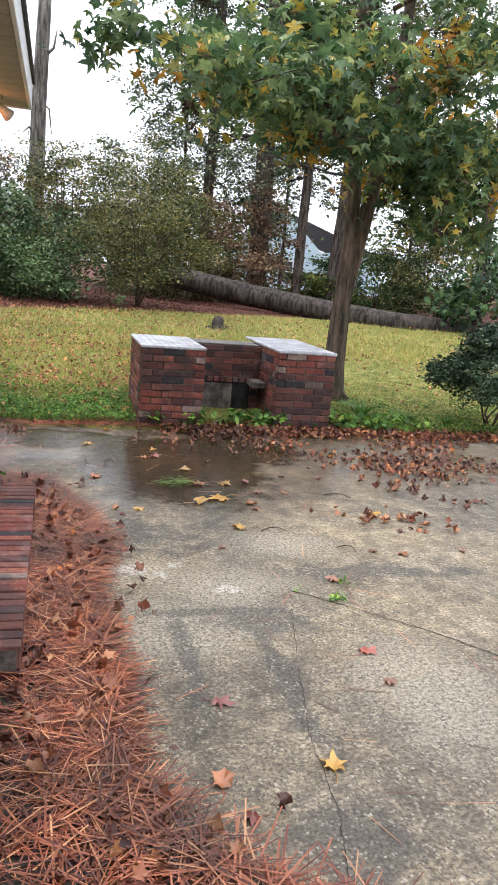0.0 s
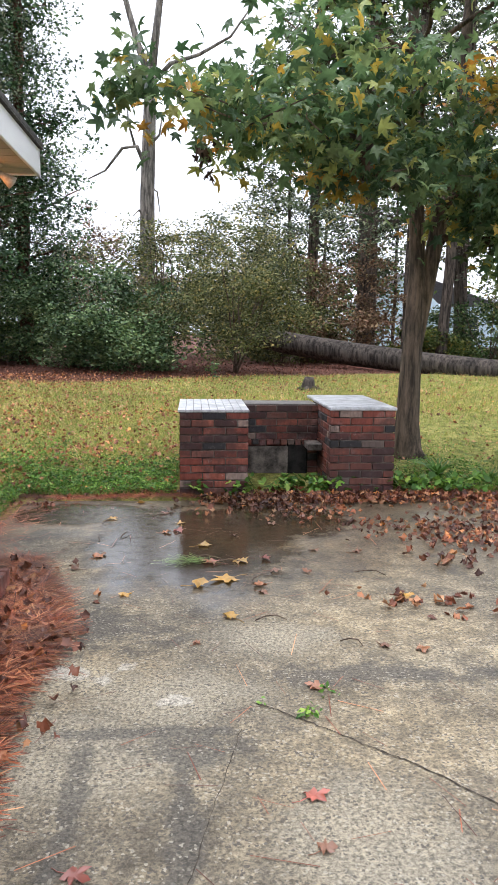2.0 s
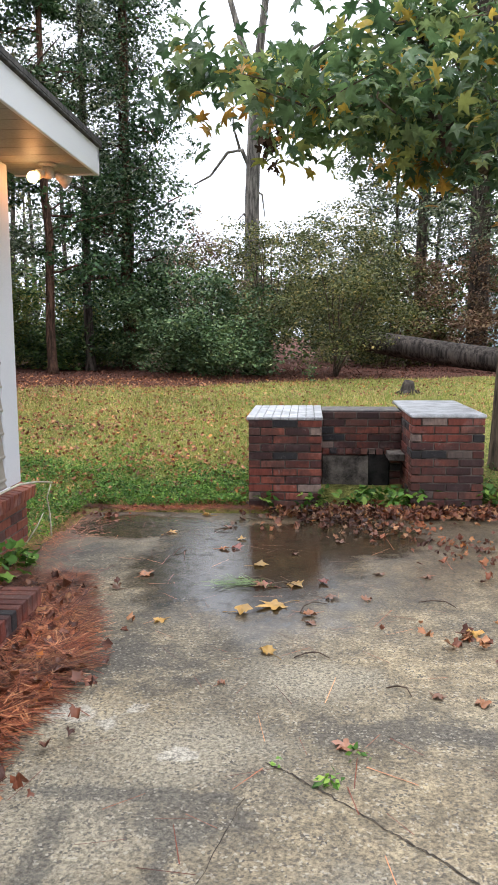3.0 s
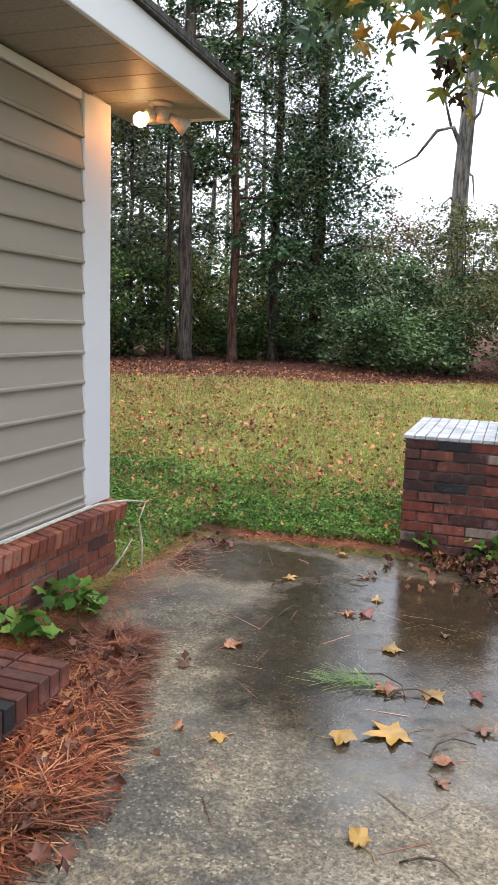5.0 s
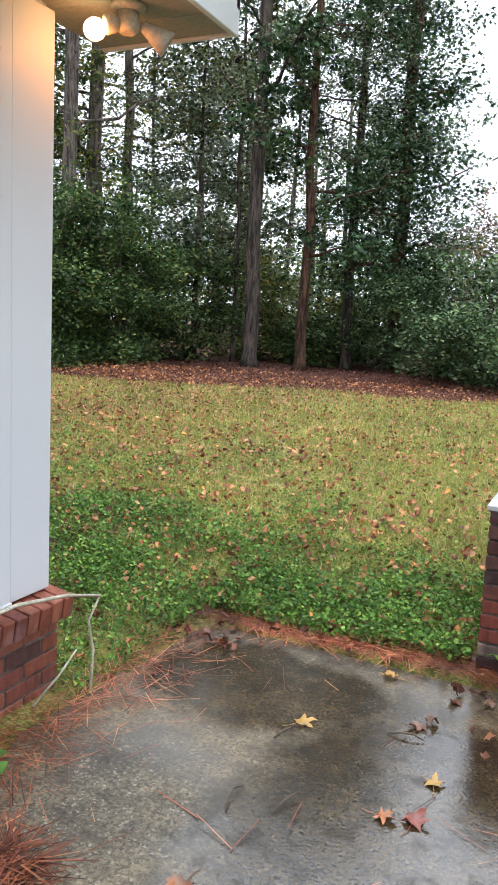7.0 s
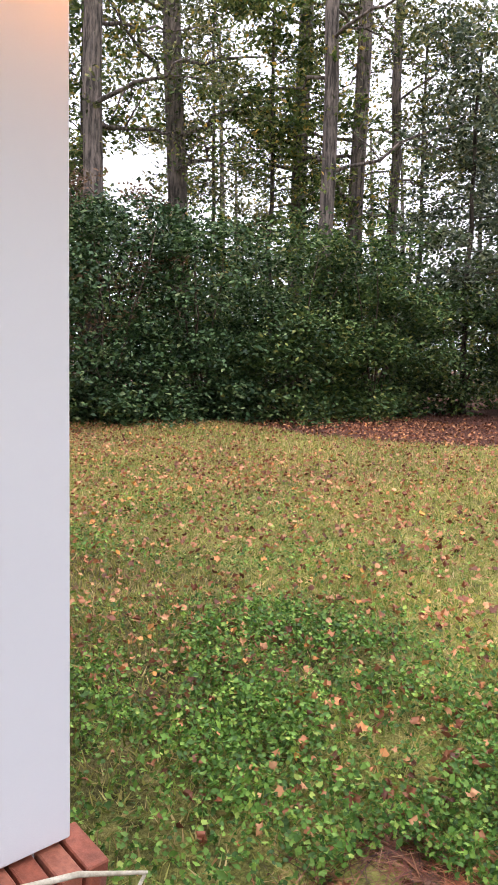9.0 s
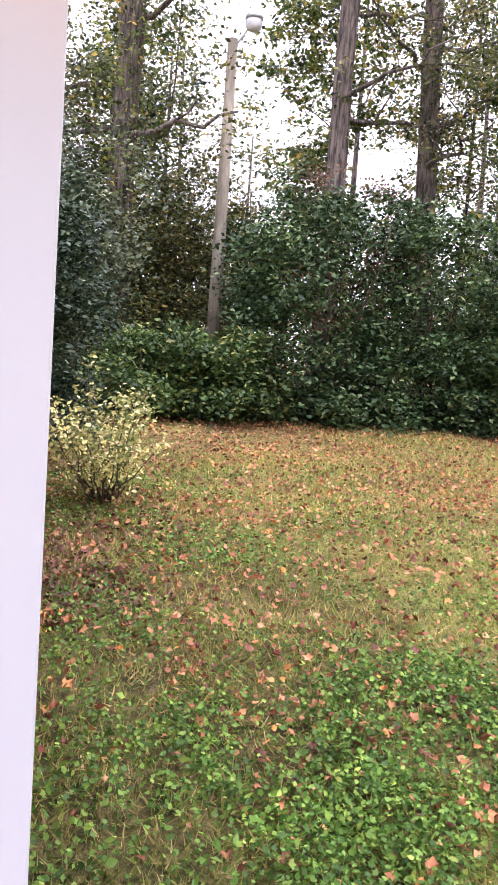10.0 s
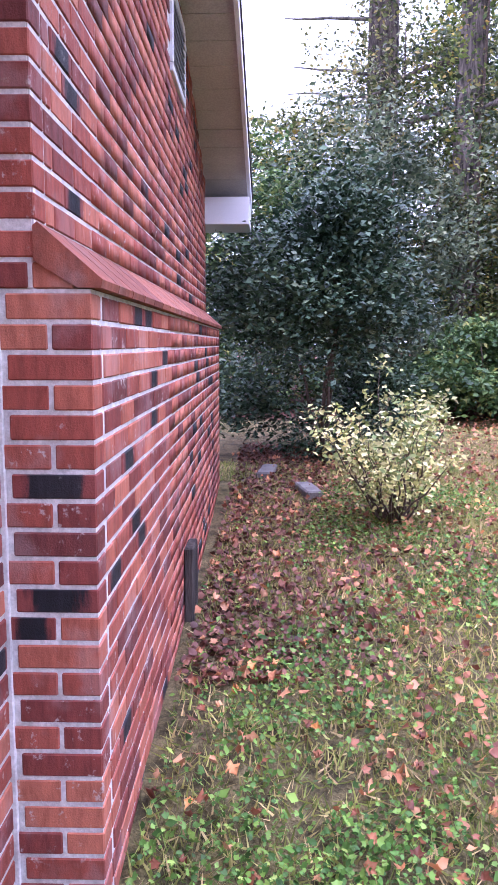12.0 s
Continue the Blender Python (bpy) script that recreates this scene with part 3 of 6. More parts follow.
def crack_line(pts, width, seed):
    """A thin, wandering strip of dirt in the slab."""
    r = random.Random(seed)
    bm = bmesh.new()
    fine = []
    for (x0, y0), (x1, y1) in zip(pts, pts[1:]):
        for i in range(14):
            q = i / 14
            fine.append((x0 + (x1 - x0) * q + r.uniform(-1, 1) * 0.006, y0 + (y1 - y0) * q + r.uniform(-1, 1) * 0.006))
    fine.append(pts[-1])
    prev = None
    for i, (x, y) in enumerate(fine):
        x1, y1 = fine[min(i + 1, len(fine) - 1)]
        x0, y0 = fine[max(i - 1, 0)]
        d = Vector((x1 - x0, y1 - y0, 0)).normalized()
        s = Vector((-d.y, d.x, 0)) * width * r.uniform(0.35, 1.0)
        a, b = bm.verts.new(Vector((x, y, 0.003)) + s), bm.verts.new(Vector((x, y, 0.003)) - s)
        if prev:
            bm.faces.new((prev[0], a, b, prev[1]))
        prev = (a, b)
    return part("crack", bm, "crack", patio)


crack_line([(1.16, 3.36), (1.25, 3.30), (1.53, 3.03), (1.68, 2.89), (1.88, 2.65), (2.3, 2.2), (3.2, 1.4)], 0.004, 1)
crack_line([(1.10, 3.15), (0.96, 2.56), (0.87, 2.16), (0.84, 1.80), (0.77, 1.5), (0.7, 0.9)], 0.0022, 2)
crack_line([(4.3, 6.9), (4.6, 6.2), (4.9, 5.4)], 0.006, 4)

# ---- house ----
WX, SY = -0.74, 6.15
walls = thing("wall_east", "tan lap siding over a red brick base with white corner board", "house wall", kind="structure")
boxed("backing", (WX - 0.14, WX - 0.03, -5, 6.09, 0.0, 2.62), "plaster", walls)
boxed("corner_board", (WX - 0.10, WX + 0.012, 5.925, SY, 0.425, 2.585), "white_paint", walls, "white painted corner board", 0.005)
boxed("channel_trim", (WX - 0.02, WX + 0.022, 5.855, 5.921, 0.425, 2.575), "white_paint", walls, "narrow white trim", 0.006)
boxed("frieze_trim", (WX - 0.02, WX + 0.015, -5, 5.85, 2.535, 2.585), "white_paint", walls, "", 0.005)
boxed("sill_flashing", (WX - 0.02, WX + 0.03, -5, 5.92, 0.420, 0.436), "white_paint", walls, "", 0.004)
for i in range(-1, 14):
    z0 = max(0.438, 0.484 + i * 0.1557)
    z1 = min(0.484 + i * 0.1557 + 0.172, 2.535)
    if z1 - z0 < 0.03:
        continue
    bm = bmesh.new()
    prof = [(-0.004, z0 + 0.003), (0.024, z0), (0.028, z0 + 0.006), (0.028, z0 + 0.016), (0.021, z0 + 0.022), (0.002, z1), (-0.012, z1)]
    a = [bm.verts.new((WX + px, -5, pz)) for px, pz in prof]
    b = [bm.verts.new((WX + px, 5.855, pz)) for px, pz in prof]
    for j in range(len(prof)):
        q = (j + 1) % len(prof)
        bm.faces.new((a[j], a[q], b[q], b[j]))
    bm.faces.new(a[::-1]), bm.faces.new(b)
    part("siding_board", bm, "siding", walls)

# eave: soffit, fascia, roof
EX, EY, EZ = -0.215, 6.60, 2.60
GX1 = -6.6
SLOPE = 0.35
ridge_x = (EX + GX1 - 0.5) / 2
roof_z = EZ + 0.19
ridge_z = roof_z + SLOPE * (EX - ridge_x)
eave = thing("ceiling_soffit", "cream boarded soffit and white fascia of the overhanging eave", "eave", kind="structure")
n_b = 58
for i in range(n_b):
    y1 = EY - 0.024 - i * 0.2
    if y1 < -5:
        break
    boxed("soffit_board", (WX - 0.1, EX - 0.026, y1 - 0.196, y1, EZ + 0.006, EZ + 0.016), "soffit", eave, "", 0.003)
boxed("fascia", (EX - 0.024, EX, -5, EY, EZ - 0.006, EZ + 0.185), "white_paint", eave, "white painted fascia", 0.004)
boxed("eave_return", (WX - 0.1, EX - 0.026, EY - 0.022, EY, EZ - 0.004, EZ + 0.185), "white_paint", eave, "", 0.003)
boxed("drip_edge", (EX - 0.03, EX + 0.022, -5, EY + 0.02, EZ + 0.187, EZ + 0.203), "shingle", eave, "dark roof edge", 0.003)

roof = thing("roof", "low gable roof of dark shingles with cream boxed rakes", "roof", kind="structure")


def slope_slab(name, x0, z0, x1, z1, y0, y1, thick, material, parent):
    bm = bmesh.new()
    vs = [bm.verts.new(c) for c in ((x0, y0, z0), (x1, y0, z1), (x1, y1, z1), (x0, y1, z0), (x0, y0, z0 + thick), (x1, y0, z1 + thick), (x1, y1, z1 + thick), (x0, y1, z0 + thick))]
    for f in ((0, 3, 2, 1), (4, 5, 6, 7), (0, 1, 5, 4), (1, 2, 6, 5), (2, 3, 7, 6), (3, 0, 4, 7)):
        bm.faces.new([vs[i] for i in f])
    bmesh.ops.recalc_face_normals(bm, faces=bm.faces[:])
    return part(name, bm, material, parent)


far_x = 2 * ridge_x - EX
slope_slab("roof_plane", EX + 0.02, roof_z + 0.016, ridge_x, ridge_z + 0.01, -5, EY + 0.015, 0.03, "shingle", roof)
slope_slab("roof_plane", far_x - 0.02, roof_z + 0.016, ridge_x, ridge_z + 0.01, -5, EY - 0.09, 0.03, "shingle", roof)
RY = {EX: EY, far_x: EY - 0.10}
# rakes at the gable end: boarded soffit and fascia on both slopes
for x0 in (EX, far_x):
    n = 16
    for i in range(n):
        p, q = i / n, (i + 0.97) / n
        xa, xb = x0 + (ridge_x - x0) * p, x0 + (ridge_x - x0) * q
        za, zb = roof_z - 0.06 + (ridge_z - roof_z) * p, roof_z - 0.06 + (ridge_z - roof_z) * q
        if x0 == EX and p < 0.12:
            continue
        slope_slab("rake_soffit_board", xa, za, xb, zb, 6.13 if x0 == EX else 6.0, RY[x0] - 0.03, 0.012, "rake_board", roof)
    slope_slab("rake_fascia", x0, roof_z - 0.10, ridge_x, ridge_z - 0.10, RY[x0] - 0.028, RY[x0], 0.112, "white_paint", roof)
boxed("eave_box", (far_x, GX1, 5.95, EY - 0.105, EZ - 0.09, roof_z - 0.06), "white_paint", roof, "white boxed eave return")

# walls that close the house
boxed("wall_south", (GX1, WX - 0.15, -5.1, -5.0, -0.05, 2.7), "plaster")
boxed("wall_west", (GX1, GX1 + 0.1, -5.0, 5.9, -0.05, 2.7), "plaster")
for nm in ("wall_south", "wall_west"):
    tagged(bpy.data.objects[nm], "plain plastered house wall", "wall", kind="structure")

# flood light under the eave
lamp = thing("flood_light", "two-headed flood light under the eave, one bulb lit", "lamp", (-0.50, 6.19, 2.60))


def local(bm, ob):
    bmesh.ops.translate(bm, verts=bm.verts[:], vec=-ob.location)
    return bm


part("canopy", local(lathe(bmesh.new(), [(0.075, 0), (0.075, -0.014), (0.06, -0.026), (0.03, -0.03)], (-0.47, 6.24, 2.606)), lamp), "fixture", lamp)
part("housing", local(lathe(bmesh.new(), [(0.045, 0), (0.05, -0.04), (0.048, -0.07), (0.03, -0.085)], (-0.47, 6.24, 2.58)), lamp), "fixture", lamp)
sock = part("lamp_holder", local(lathe(bmesh.new(), [(0.022, 0), (0.035, 0.02), (0.04, 0.06), (0.03, 0.065)], (-0.49, 6.21, 2.53), axis=(-0.7, -0.75, -0.3)), lamp), "fixture", lamp)
prof = [(0.012, 0.0)] + [(0.044 * math.sin(a) + 0.0005, 0.055 - 0.046 * math.cos(a)) for a in np.linspace(0.3, 3.13, 12)]
part("bulb", local(lathe(bmesh.new(), prof, (-0.525, 6.165, 2.515), axis=(-0.5, -0.6, -0.5)), lamp), "bulb", sock, "glowing warm round bulb")
part("lamp_holder", local(lathe(bmesh.new(), [(0.02, 0), (0.028, 0.03), (0.045, 0.09), (0.056, 0.13), (0.05, 0.132), (0.02, 0.06)], (-0.43, 6.28, 2.54), axis=(0.75, 0.55, -0.55)), lamp), "fixture", lamp, "empty flared lamp holder")
lamp.scale = (0.86, 0.86, 0.86)
pl = new("bulb_light", bpy.data.lights.new("bulb_light", "POINT"))
pl.data.energy, pl.data.color, pl.data.shadow_soft_size = 1.0, (1.0, 0.28, 0.035), 0.05
pl.location = (-0.545, 6.135, 2.44)

# ---- barbecue pit cap and cores (bricks come last) ----
BX = (0.80, 1.41, 2.14, 2.725)
BY0, BYB, BY1, BH = 7.22, 7.92, 8.32, 0.755
pit = thing("barbecue_pit", "sooty red brick outdoor barbecue pit with pale slab caps", "barbecue", (0, 0, 0))
boxed("core", (BX[0] + 0.012, BX[1] - 0.012, BY0 + 0.012, BY1 - 0.012, -0.02, BH), "mortar_dark", pit)
boxed("core", (BX[2] + 0.012, BX[3] - 0.012, BY0 + 0.012, BY1 - 0.012, -0.02, BH + 0.02), "mortar_dark", pit)
boxed("core", (BX[1] - 0.01, BX[2] + 0.01, BYB + 0.012, BY1 - 0.012, -0.02, BH), "mortar_dark", pit)
for i in range(9):
    w = (BX[1] - BX[0] + 0.02) / 9
    x0 = BX[0] - 0.01 + i * w
    boxed("cap_tile", (x0 + 0.002, x0 + w - 0.002, BY0 - 0.012, BY1 + 0.01, BH + 0.004, BH + 0.026), "cap", pit, "", 0.003)
boxed("cap_bed", (BX[0], BX[1], BY0 - 0.002, BY1, BH - 0.004, BH + 0.018), "cap_joint", pit)
boxed("cap_slab", (BX[2] - 0.01, BX[3] + 0.012, BY0 - 0.012, BY1 + 0.3, BH + 0.02, BH + 0.052), "cap", pit, "pale worn concrete cap", 0.008)
boxed("cap_slab", (BX[1] + 0.012, BX[2] - 0.012, BYB + 0.02, BY1 + 0.01, BH + 0.002, BH + 0.016), "stone", pit, "dark weathered mortar bed", 0.004)

# ---- plants ----


def wobbly(p0, p1, n, amp, r):
    p0, p1 = Vector(p0), Vector(p1)
    out = [p0]
    for i in range(1, n + 1):
        out.append(p0.lerp(p1, i / n) + Vector((r.uniform(-amp, amp), r.uniform(-amp, amp), r.uniform(-amp, amp) * 0.5)) * (0.3 if i == n else 1))
    return out


def clumps(center, radii, count, per, sigma):
    """Leaf places: lobes over an uneven ellipsoid, sprays of leaves on the lobes' outsides."""
    radii = np.asarray(radii)
    lobes = max(18, int(13 * radii[0] * radii[2] ** 0.5))
    d = rng.normal(size=(lobes, 3))
    d /= np.linalg.norm(d, axis=1, keepdims=True)
    lc = d * (rng.uniform(0.3, 0.86, lobes) ** 0.5)[:, None]
    lr = rng.uniform(0.20, 0.46, lobes)
    pick = rng.integers(0, lobes, count)
    e = rng.normal(size=(count, 3))
    e[:, 2] = np.abs(e[:, 2]) - 0.5
    e /= np.linalg.norm(e, axis=1, keepdims=True)
    c = np.asarray(center) + (lc[pick] + e * (lr[pick] * rng.uniform(0.7, 1.08, count))[:, None]) * radii
    return np.repeat(c, per, 0) + rng.normal(size=(count * per, 3)) * sigma * np.array([1, 1, 0.45])


def shrub(name, label, x, y, r, h, leaf, size, n, stems=5, lift=0.0, squash=1.0, group="shrubs of the wood edge", sigma=None):
    """A shrub: stems from the ground and an uneven crown of many leaves."""
    z = gz(x, y)
    ob = thing(name, label, "shrub", (x, y, z - 0.02), group)
    rr = random.Random(int(x * 100 + y * 10))
    per = 18 if sigma else 64
    mid = lift + (h - lift) * (0.5 if lift else 0.40)
    p = clumps((x, y, z + mid), (r, r * squash, (h - lift) * (0.5 if lift else 0.60)), max(8, n // per), per, sigma or 0.13 + r * 0.03)
    p[:, 2] = np.maximum(p[:, 2], ground_z(p[:, 0], p[:, 1]) + 0.03 + rng.uniform(0, 1, len(p)) ** 2 * 0.5)
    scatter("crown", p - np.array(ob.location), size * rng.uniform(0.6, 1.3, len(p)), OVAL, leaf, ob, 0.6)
    for i in range(stems):
        a = rr.uniform(0, 6.28)
        q = rr.uniform(0.3, 0.75)
        bm = tube(bmesh.new(), wobbly((rr.uniform(-0.08, 0.08), rr.uniform(-0.08, 0.08), 0), (math.cos(a) * r * q, math.sin(a) * r * q * squash, mid + (h - mid) * 0.6), 5, 0.05, rr), [q * min(1.0, r / 1.4) for q in (0.028, 0.024, 0.02, 0.016, 0.012, 0.006)], 5)
        part("stem", bm, "twig", ob)
    return ob


def tree(name, label, x, y, r, h, bark, leaf=None, n=0, size=0.1, crown0=0.4, spread=2.0, limbs=9, lean=(0, 0), shape=OVAL, bare=0.0, droop=0.1, taper=0.45, seed=0, sigma=0.28, group="trees of the wood edge"):
    """A tree: tapered trunk with root flare, limbs, and leaves in clumps round the limbs."""
    z = gz(x, y)
    ob = thing(name, label, "tree", (x, y, z - 0.05), group)
    rr = random.Random(seed + int(abs(x) * 37 + abs(y) * 11))
    pts, rad = [], []
    for i in range(11):
        q = i / 10
        pts.append((lean[0] * q * h + rr.uniform(-1, 1) * 0.05 * (0 < i), lean[1] * q * h + rr.uniform(-1, 1) * 0.05 * (0 < i), h * q))
        rad.append(r * (1 - (1 - taper) * q))
    pts.insert(1, (pts[0][0], pts[0][1], 0.25)), rad.insert(1, r * 1.03)
    rad[0] = r * 1.6
    part("trunk", tube(bmesh.new(), pts, rad, 12), bark, ob)
    places = []
    for i in range(limbs):
        q = crown0 + (1 - crown0) * (i + rr.random()) / limbs
        a = rr.uniform(0, 6.283)
        reach = spread * (1.15 - 0.75 * q) * rr.uniform(0.7, 1.2) / 0.75
        s = Vector((lean[0] * q * h, lean[1] * q * h, h * q))
        e = s + Vector((math.cos(a) * reach, math.sin(a) * reach, reach * rr.uniform(-droop, 0.5)))
        line = wobbly(s, e, 6, 0.12 * reach ** 0.5, rr)
        rb = r * 0.30 * (1.15 - q * 0.6)
        part("limb", tube(bmesh.new(), line, [rb * (1 - 0.13 * j) for j in range(7)], 5), bark, ob)
        if rr.random() >= bare:
            for j in range(2, 7):
                places.append((line[j], 0.5 + 0.12 * j))
            for j in range(3):
                s2 = line[rr.randint(2, 5)]
                e2 = s2 + Vector((rr.uniform(-1, 1), rr.uniform(-1, 1), rr.uniform(-0.5, 0.7))) * reach * 0.45
                part("limb", tube(bmesh.new(), wobbly(s2, e2, 3, 0.05, rr), [rb * 0.35, rb * 0.28, rb * 0.2, rb * 0.1], 4), bark, ob)
                places.append((e2, 1.0)), places.append(((s2 + e2) / 2, 0.8))
    if leaf and n and places:
        cs = np.array([p for p, _ in places])
        w = np.array([q for _, q in places])
        pick = rng.choice(len(cs), n // 36, p=w / w.sum())
        cc = cs[pick] + rng.normal(size=(len(pick), 3)) * sigma * 1.1
        p = np.repeat(cc, 36, 0) + rng.normal(size=(len(pick) * 36, 3)) * sigma * np.array([0.5, 0.5, 0.24])
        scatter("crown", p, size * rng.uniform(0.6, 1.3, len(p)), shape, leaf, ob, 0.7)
    return ob


# sweetgum beside the pit
mx, my = 3.24, 8.55
mz = gz(mx, my)
maple = thing("maple_tree", "forked tree with green and yellowing star-shaped leaves beside the pit", "tree", (mx, my, mz - 0.05))
rr = random.Random(5)
bm = bmesh.new()
tube(bm, [(0, 0, 0), (-0.02, 0, 0.12), (-0.03, 0, 0.4), (-0.02, 0, 0.9), (0.0, 0, 1.5), (0.02, 0.02, 2.0), (0.0, 0.05, 2.6), (-0.05, 0.1, 3.4), (-0.1, 0.1, 4.6), (-0.1, 0.2, 6.0)], [0.21, 0.155, 0.128, 0.113, 0.10, 0.088, 0.078, 0.068, 0.055, 0.04], 14)
part("trunk", bm, "bark_maple", maple, "ridged grey-brown trunk")
part("trunk", tube(bmesh.new(), [(0.03, 0.02, 1.2), (0.10, 0.03, 1.7), (0.19, 0.05, 2.2), (0.30, 0.1, 2.8), (0.42, 0.15, 3.6), (0.55, 0.3, 4.8), (0.6, 0.4, 6.0)], [0.07, 0.085, 0.085, 0.08, 0.07, 0.055, 0.035], 12), "bark_maple", maple)
places, places_dark = [], []
tips = [(-2.3, -1.7, 3.0), (-1.9, -1.2, 3.2), (-2.6, -0.6, 3.4), (-1.5, -1.6, 3.0), (-1.0, -1.0, 2.75), (-0.5, -1.4, 2.75), (0.1, -1.5, 2.6), (0.8, -1.3, 2.7), (1.4, -1.0, 2.6), (1.9, -0.4, 2.9), (0.6, 0.9, 2.6), (-0.8, 0.6, 3.3), (1.6, 0.9, 3.1),
        (-1.6, -0.9, 3.9), (-0.6, -1.5, 3.6), (0.5, -1.7, 3.5), (1.4, -1.2, 3.8), (2.2, 0.2, 4.0), (-0.2, -0.9, 4.6), (1.0, -0.8, 4.8), (-1.2, 0.3, 4.7), (0.2, -1.3, 2.3), (1.2, -0.6, 2.25), (0.4, -0.5, 5.6), (1.7, -0.2, 5.2), (-2.1, -1.6, 3.05)]
for tx, ty, tz in tips:
    if tx < 0:
        ty, tz = ty + 0.5 * tx, tz + 0.09 * tx
    base = Vector((0.0 if tx < 0 else 0.25, 0.08, max(2.75, tz - 0.45)))
    line = wobbly(base, (tx, ty, tz), 6, 0.07, rr)
    line[3].z += 0.22
    line[4].z += 0.22
    part("limb", tube(bmesh.new(), line, [0.03, 0.026, 0.022, 0.018, 0.013, 0.009, 0.005], 6), "bark_maple", maple)
    for j in range(3, 7):
        places.append(line[j])
    for j in range(5):
        s = line[rr.randint(3, 6)]
        e = s + Vector((rr.uniform(-0.5, 0.5), rr.uniform(-0.5, 0.5), rr.uniform(-0.28, 0.25)))
        part("twig", tube(bmesh.new(), wobbly(s, e, 2, 0.03, rr), [0.007, 0.005, 0.003], 4), "bark_maple", maple)
        places += [e, (s + e) / 2]
cs = np.array(places)
pick = rng.choice(len(cs), 1050)
cc = cs[pick] + rng.normal(size=(1050, 3)) * 0.11
p = np.repeat(cc, 7, 0) + rng.normal(size=(1050 * 7, 3)) * 0.10
turned = np.sin(p[:, 0] * 2.3 + 1.0) * np.sin(p[:, 2] * 2.9 + 0.5) * np.sin(p[:, 1] * 2.1 + 0.4) + rng.normal(0, 0.22, len(p)) > 0.55
scatter("crown", p[~turned], 0.135 * rng.uniform(0.65, 1.2, int((~turned).sum())), STAR, "leaf_maple", maple, 0.75)
scatter("crown", p[turned], 0.125 * rng.uniform(0.65, 1.2, int(turned.sum())), STAR, "leaf_gold", maple, 0.75, "yellow and orange turned leaves")
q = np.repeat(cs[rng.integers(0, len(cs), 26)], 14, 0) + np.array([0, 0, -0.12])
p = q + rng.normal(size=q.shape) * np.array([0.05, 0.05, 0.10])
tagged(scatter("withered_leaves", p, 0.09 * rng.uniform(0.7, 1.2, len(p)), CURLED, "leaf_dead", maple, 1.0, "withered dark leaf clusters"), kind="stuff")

# tall trees, north side
tree("pine_tree", "straight tall pine trunk with sparse dead branches", -6.22, 19.6, 0.17, 14, "bark_pine", "leaf_grey", 5200, 0.10, 0.36, 2.6, 15, seed=1, taper=0.6)
tree("cedar_tree", "slender reddish cedar with bare twiggy branches", -5.1, 19.9, 0.12, 11, "bark_red", "leaf_cedar", 9000, 0.13, 0.22, 1.7, 22, seed=2, shape=SPRAY, bare=0.25)
tree("young_tree", "thin dark trunk of a young tree", -7.25, 20.8, 0.06, 9, "bark_pine", "leaf_olive", 3600, 0.10, 0.45, 1.8, 9, seed=3)
big_cedar = tree("cedar_tree", "large dense dark green cedar", -3.7, 22.4, 0.2, 12, "bark_red", "leaf_cedar", 21000, 0.12, 0.14, 1.15, 30, seed=4, shape=SPRAY, sigma=0.42)
tree("oak_tree", "evergreen oak with small grey-green leaves", -4.6, 21.6, 0.13, 11, "bark_pine", "leaf_grey", 21000, 0.08, 0.22, 1.6, 26, seed=5, sigma=0.4)
dead = thing("dead_tree", "tall bare weathered dead tree with forked limbs", "tree", (-0.78, 29.4, gz(-0.78, 29.4) - 0.1), "trees of the wood edge")
part("trunk", tube(bmesh.new(), [(0, 0, 0), (0.02, 0, 3), (0.05, 0, 6), (0.15, 0, 8.6), (0.2, 0, 10.2)], [0.36, 0.29, 0.26, 0.23, 0.21], 12), "bark_dead", dead)
for line, r0 in (([(0.15, 0, 9.9), (-0.25, 0.1, 11), (-0.7, 0.2, 12.6), (-1.3, 0.2, 14.5), (-1.6, 0.2, 16.5)], 0.15),
                 ([(0.2, 0, 9.9), (0.4, 0, 11.4), (0.6, 0, 13), (1.2, 0, 14.6), (1.5, 0, 17)], 0.17),
                 ([(0.2, 0, 9.6), (0.9, -0.2, 10.3), (1.9, -0.3, 10.6), (3.0, -0.4, 11.2), (4.0, -0.4, 12.6)], 0.10),
                 ([(0.1, 0, 6.6), (-0.3, -0.2, 7.5), (-0.8, -0.3, 7.4), (-1.4, -0.4, 6.6), (-2.0, -0.4, 6.3)], 0.09),
                 ([(-0.35, -0.2, 7.45), (-0.6, -0.2, 8.3), (-0.6, -0.2, 9.2)], 0.05),
                 ([(0.15, 0, 7.6), (0.5, -0.2, 7.9), (0.6, -0.2, 8.5)], 0.07),
                 ([(0.1, 0, 5.0), (-0.25, -0.2, 5.3), (-0.45, -0.2, 5.1)], 0.07),
                 ([(-0.75, 0.2, 12.7), (-1.5, 0.2, 13.4), (-2.6, 0.2, 13.7)], 0.06),
                 ([(0.1, 0, 6.2), (0.4, 0.1, 6.0), (0.5, 0.1, 5.2)], 0.05)):
    part("limb", tube(bmesh.new(), line, [r0 * (1 - 0.75 * q / (len(line) - 1)) for q in range(len(line))], 7), "bark_dead", dead)
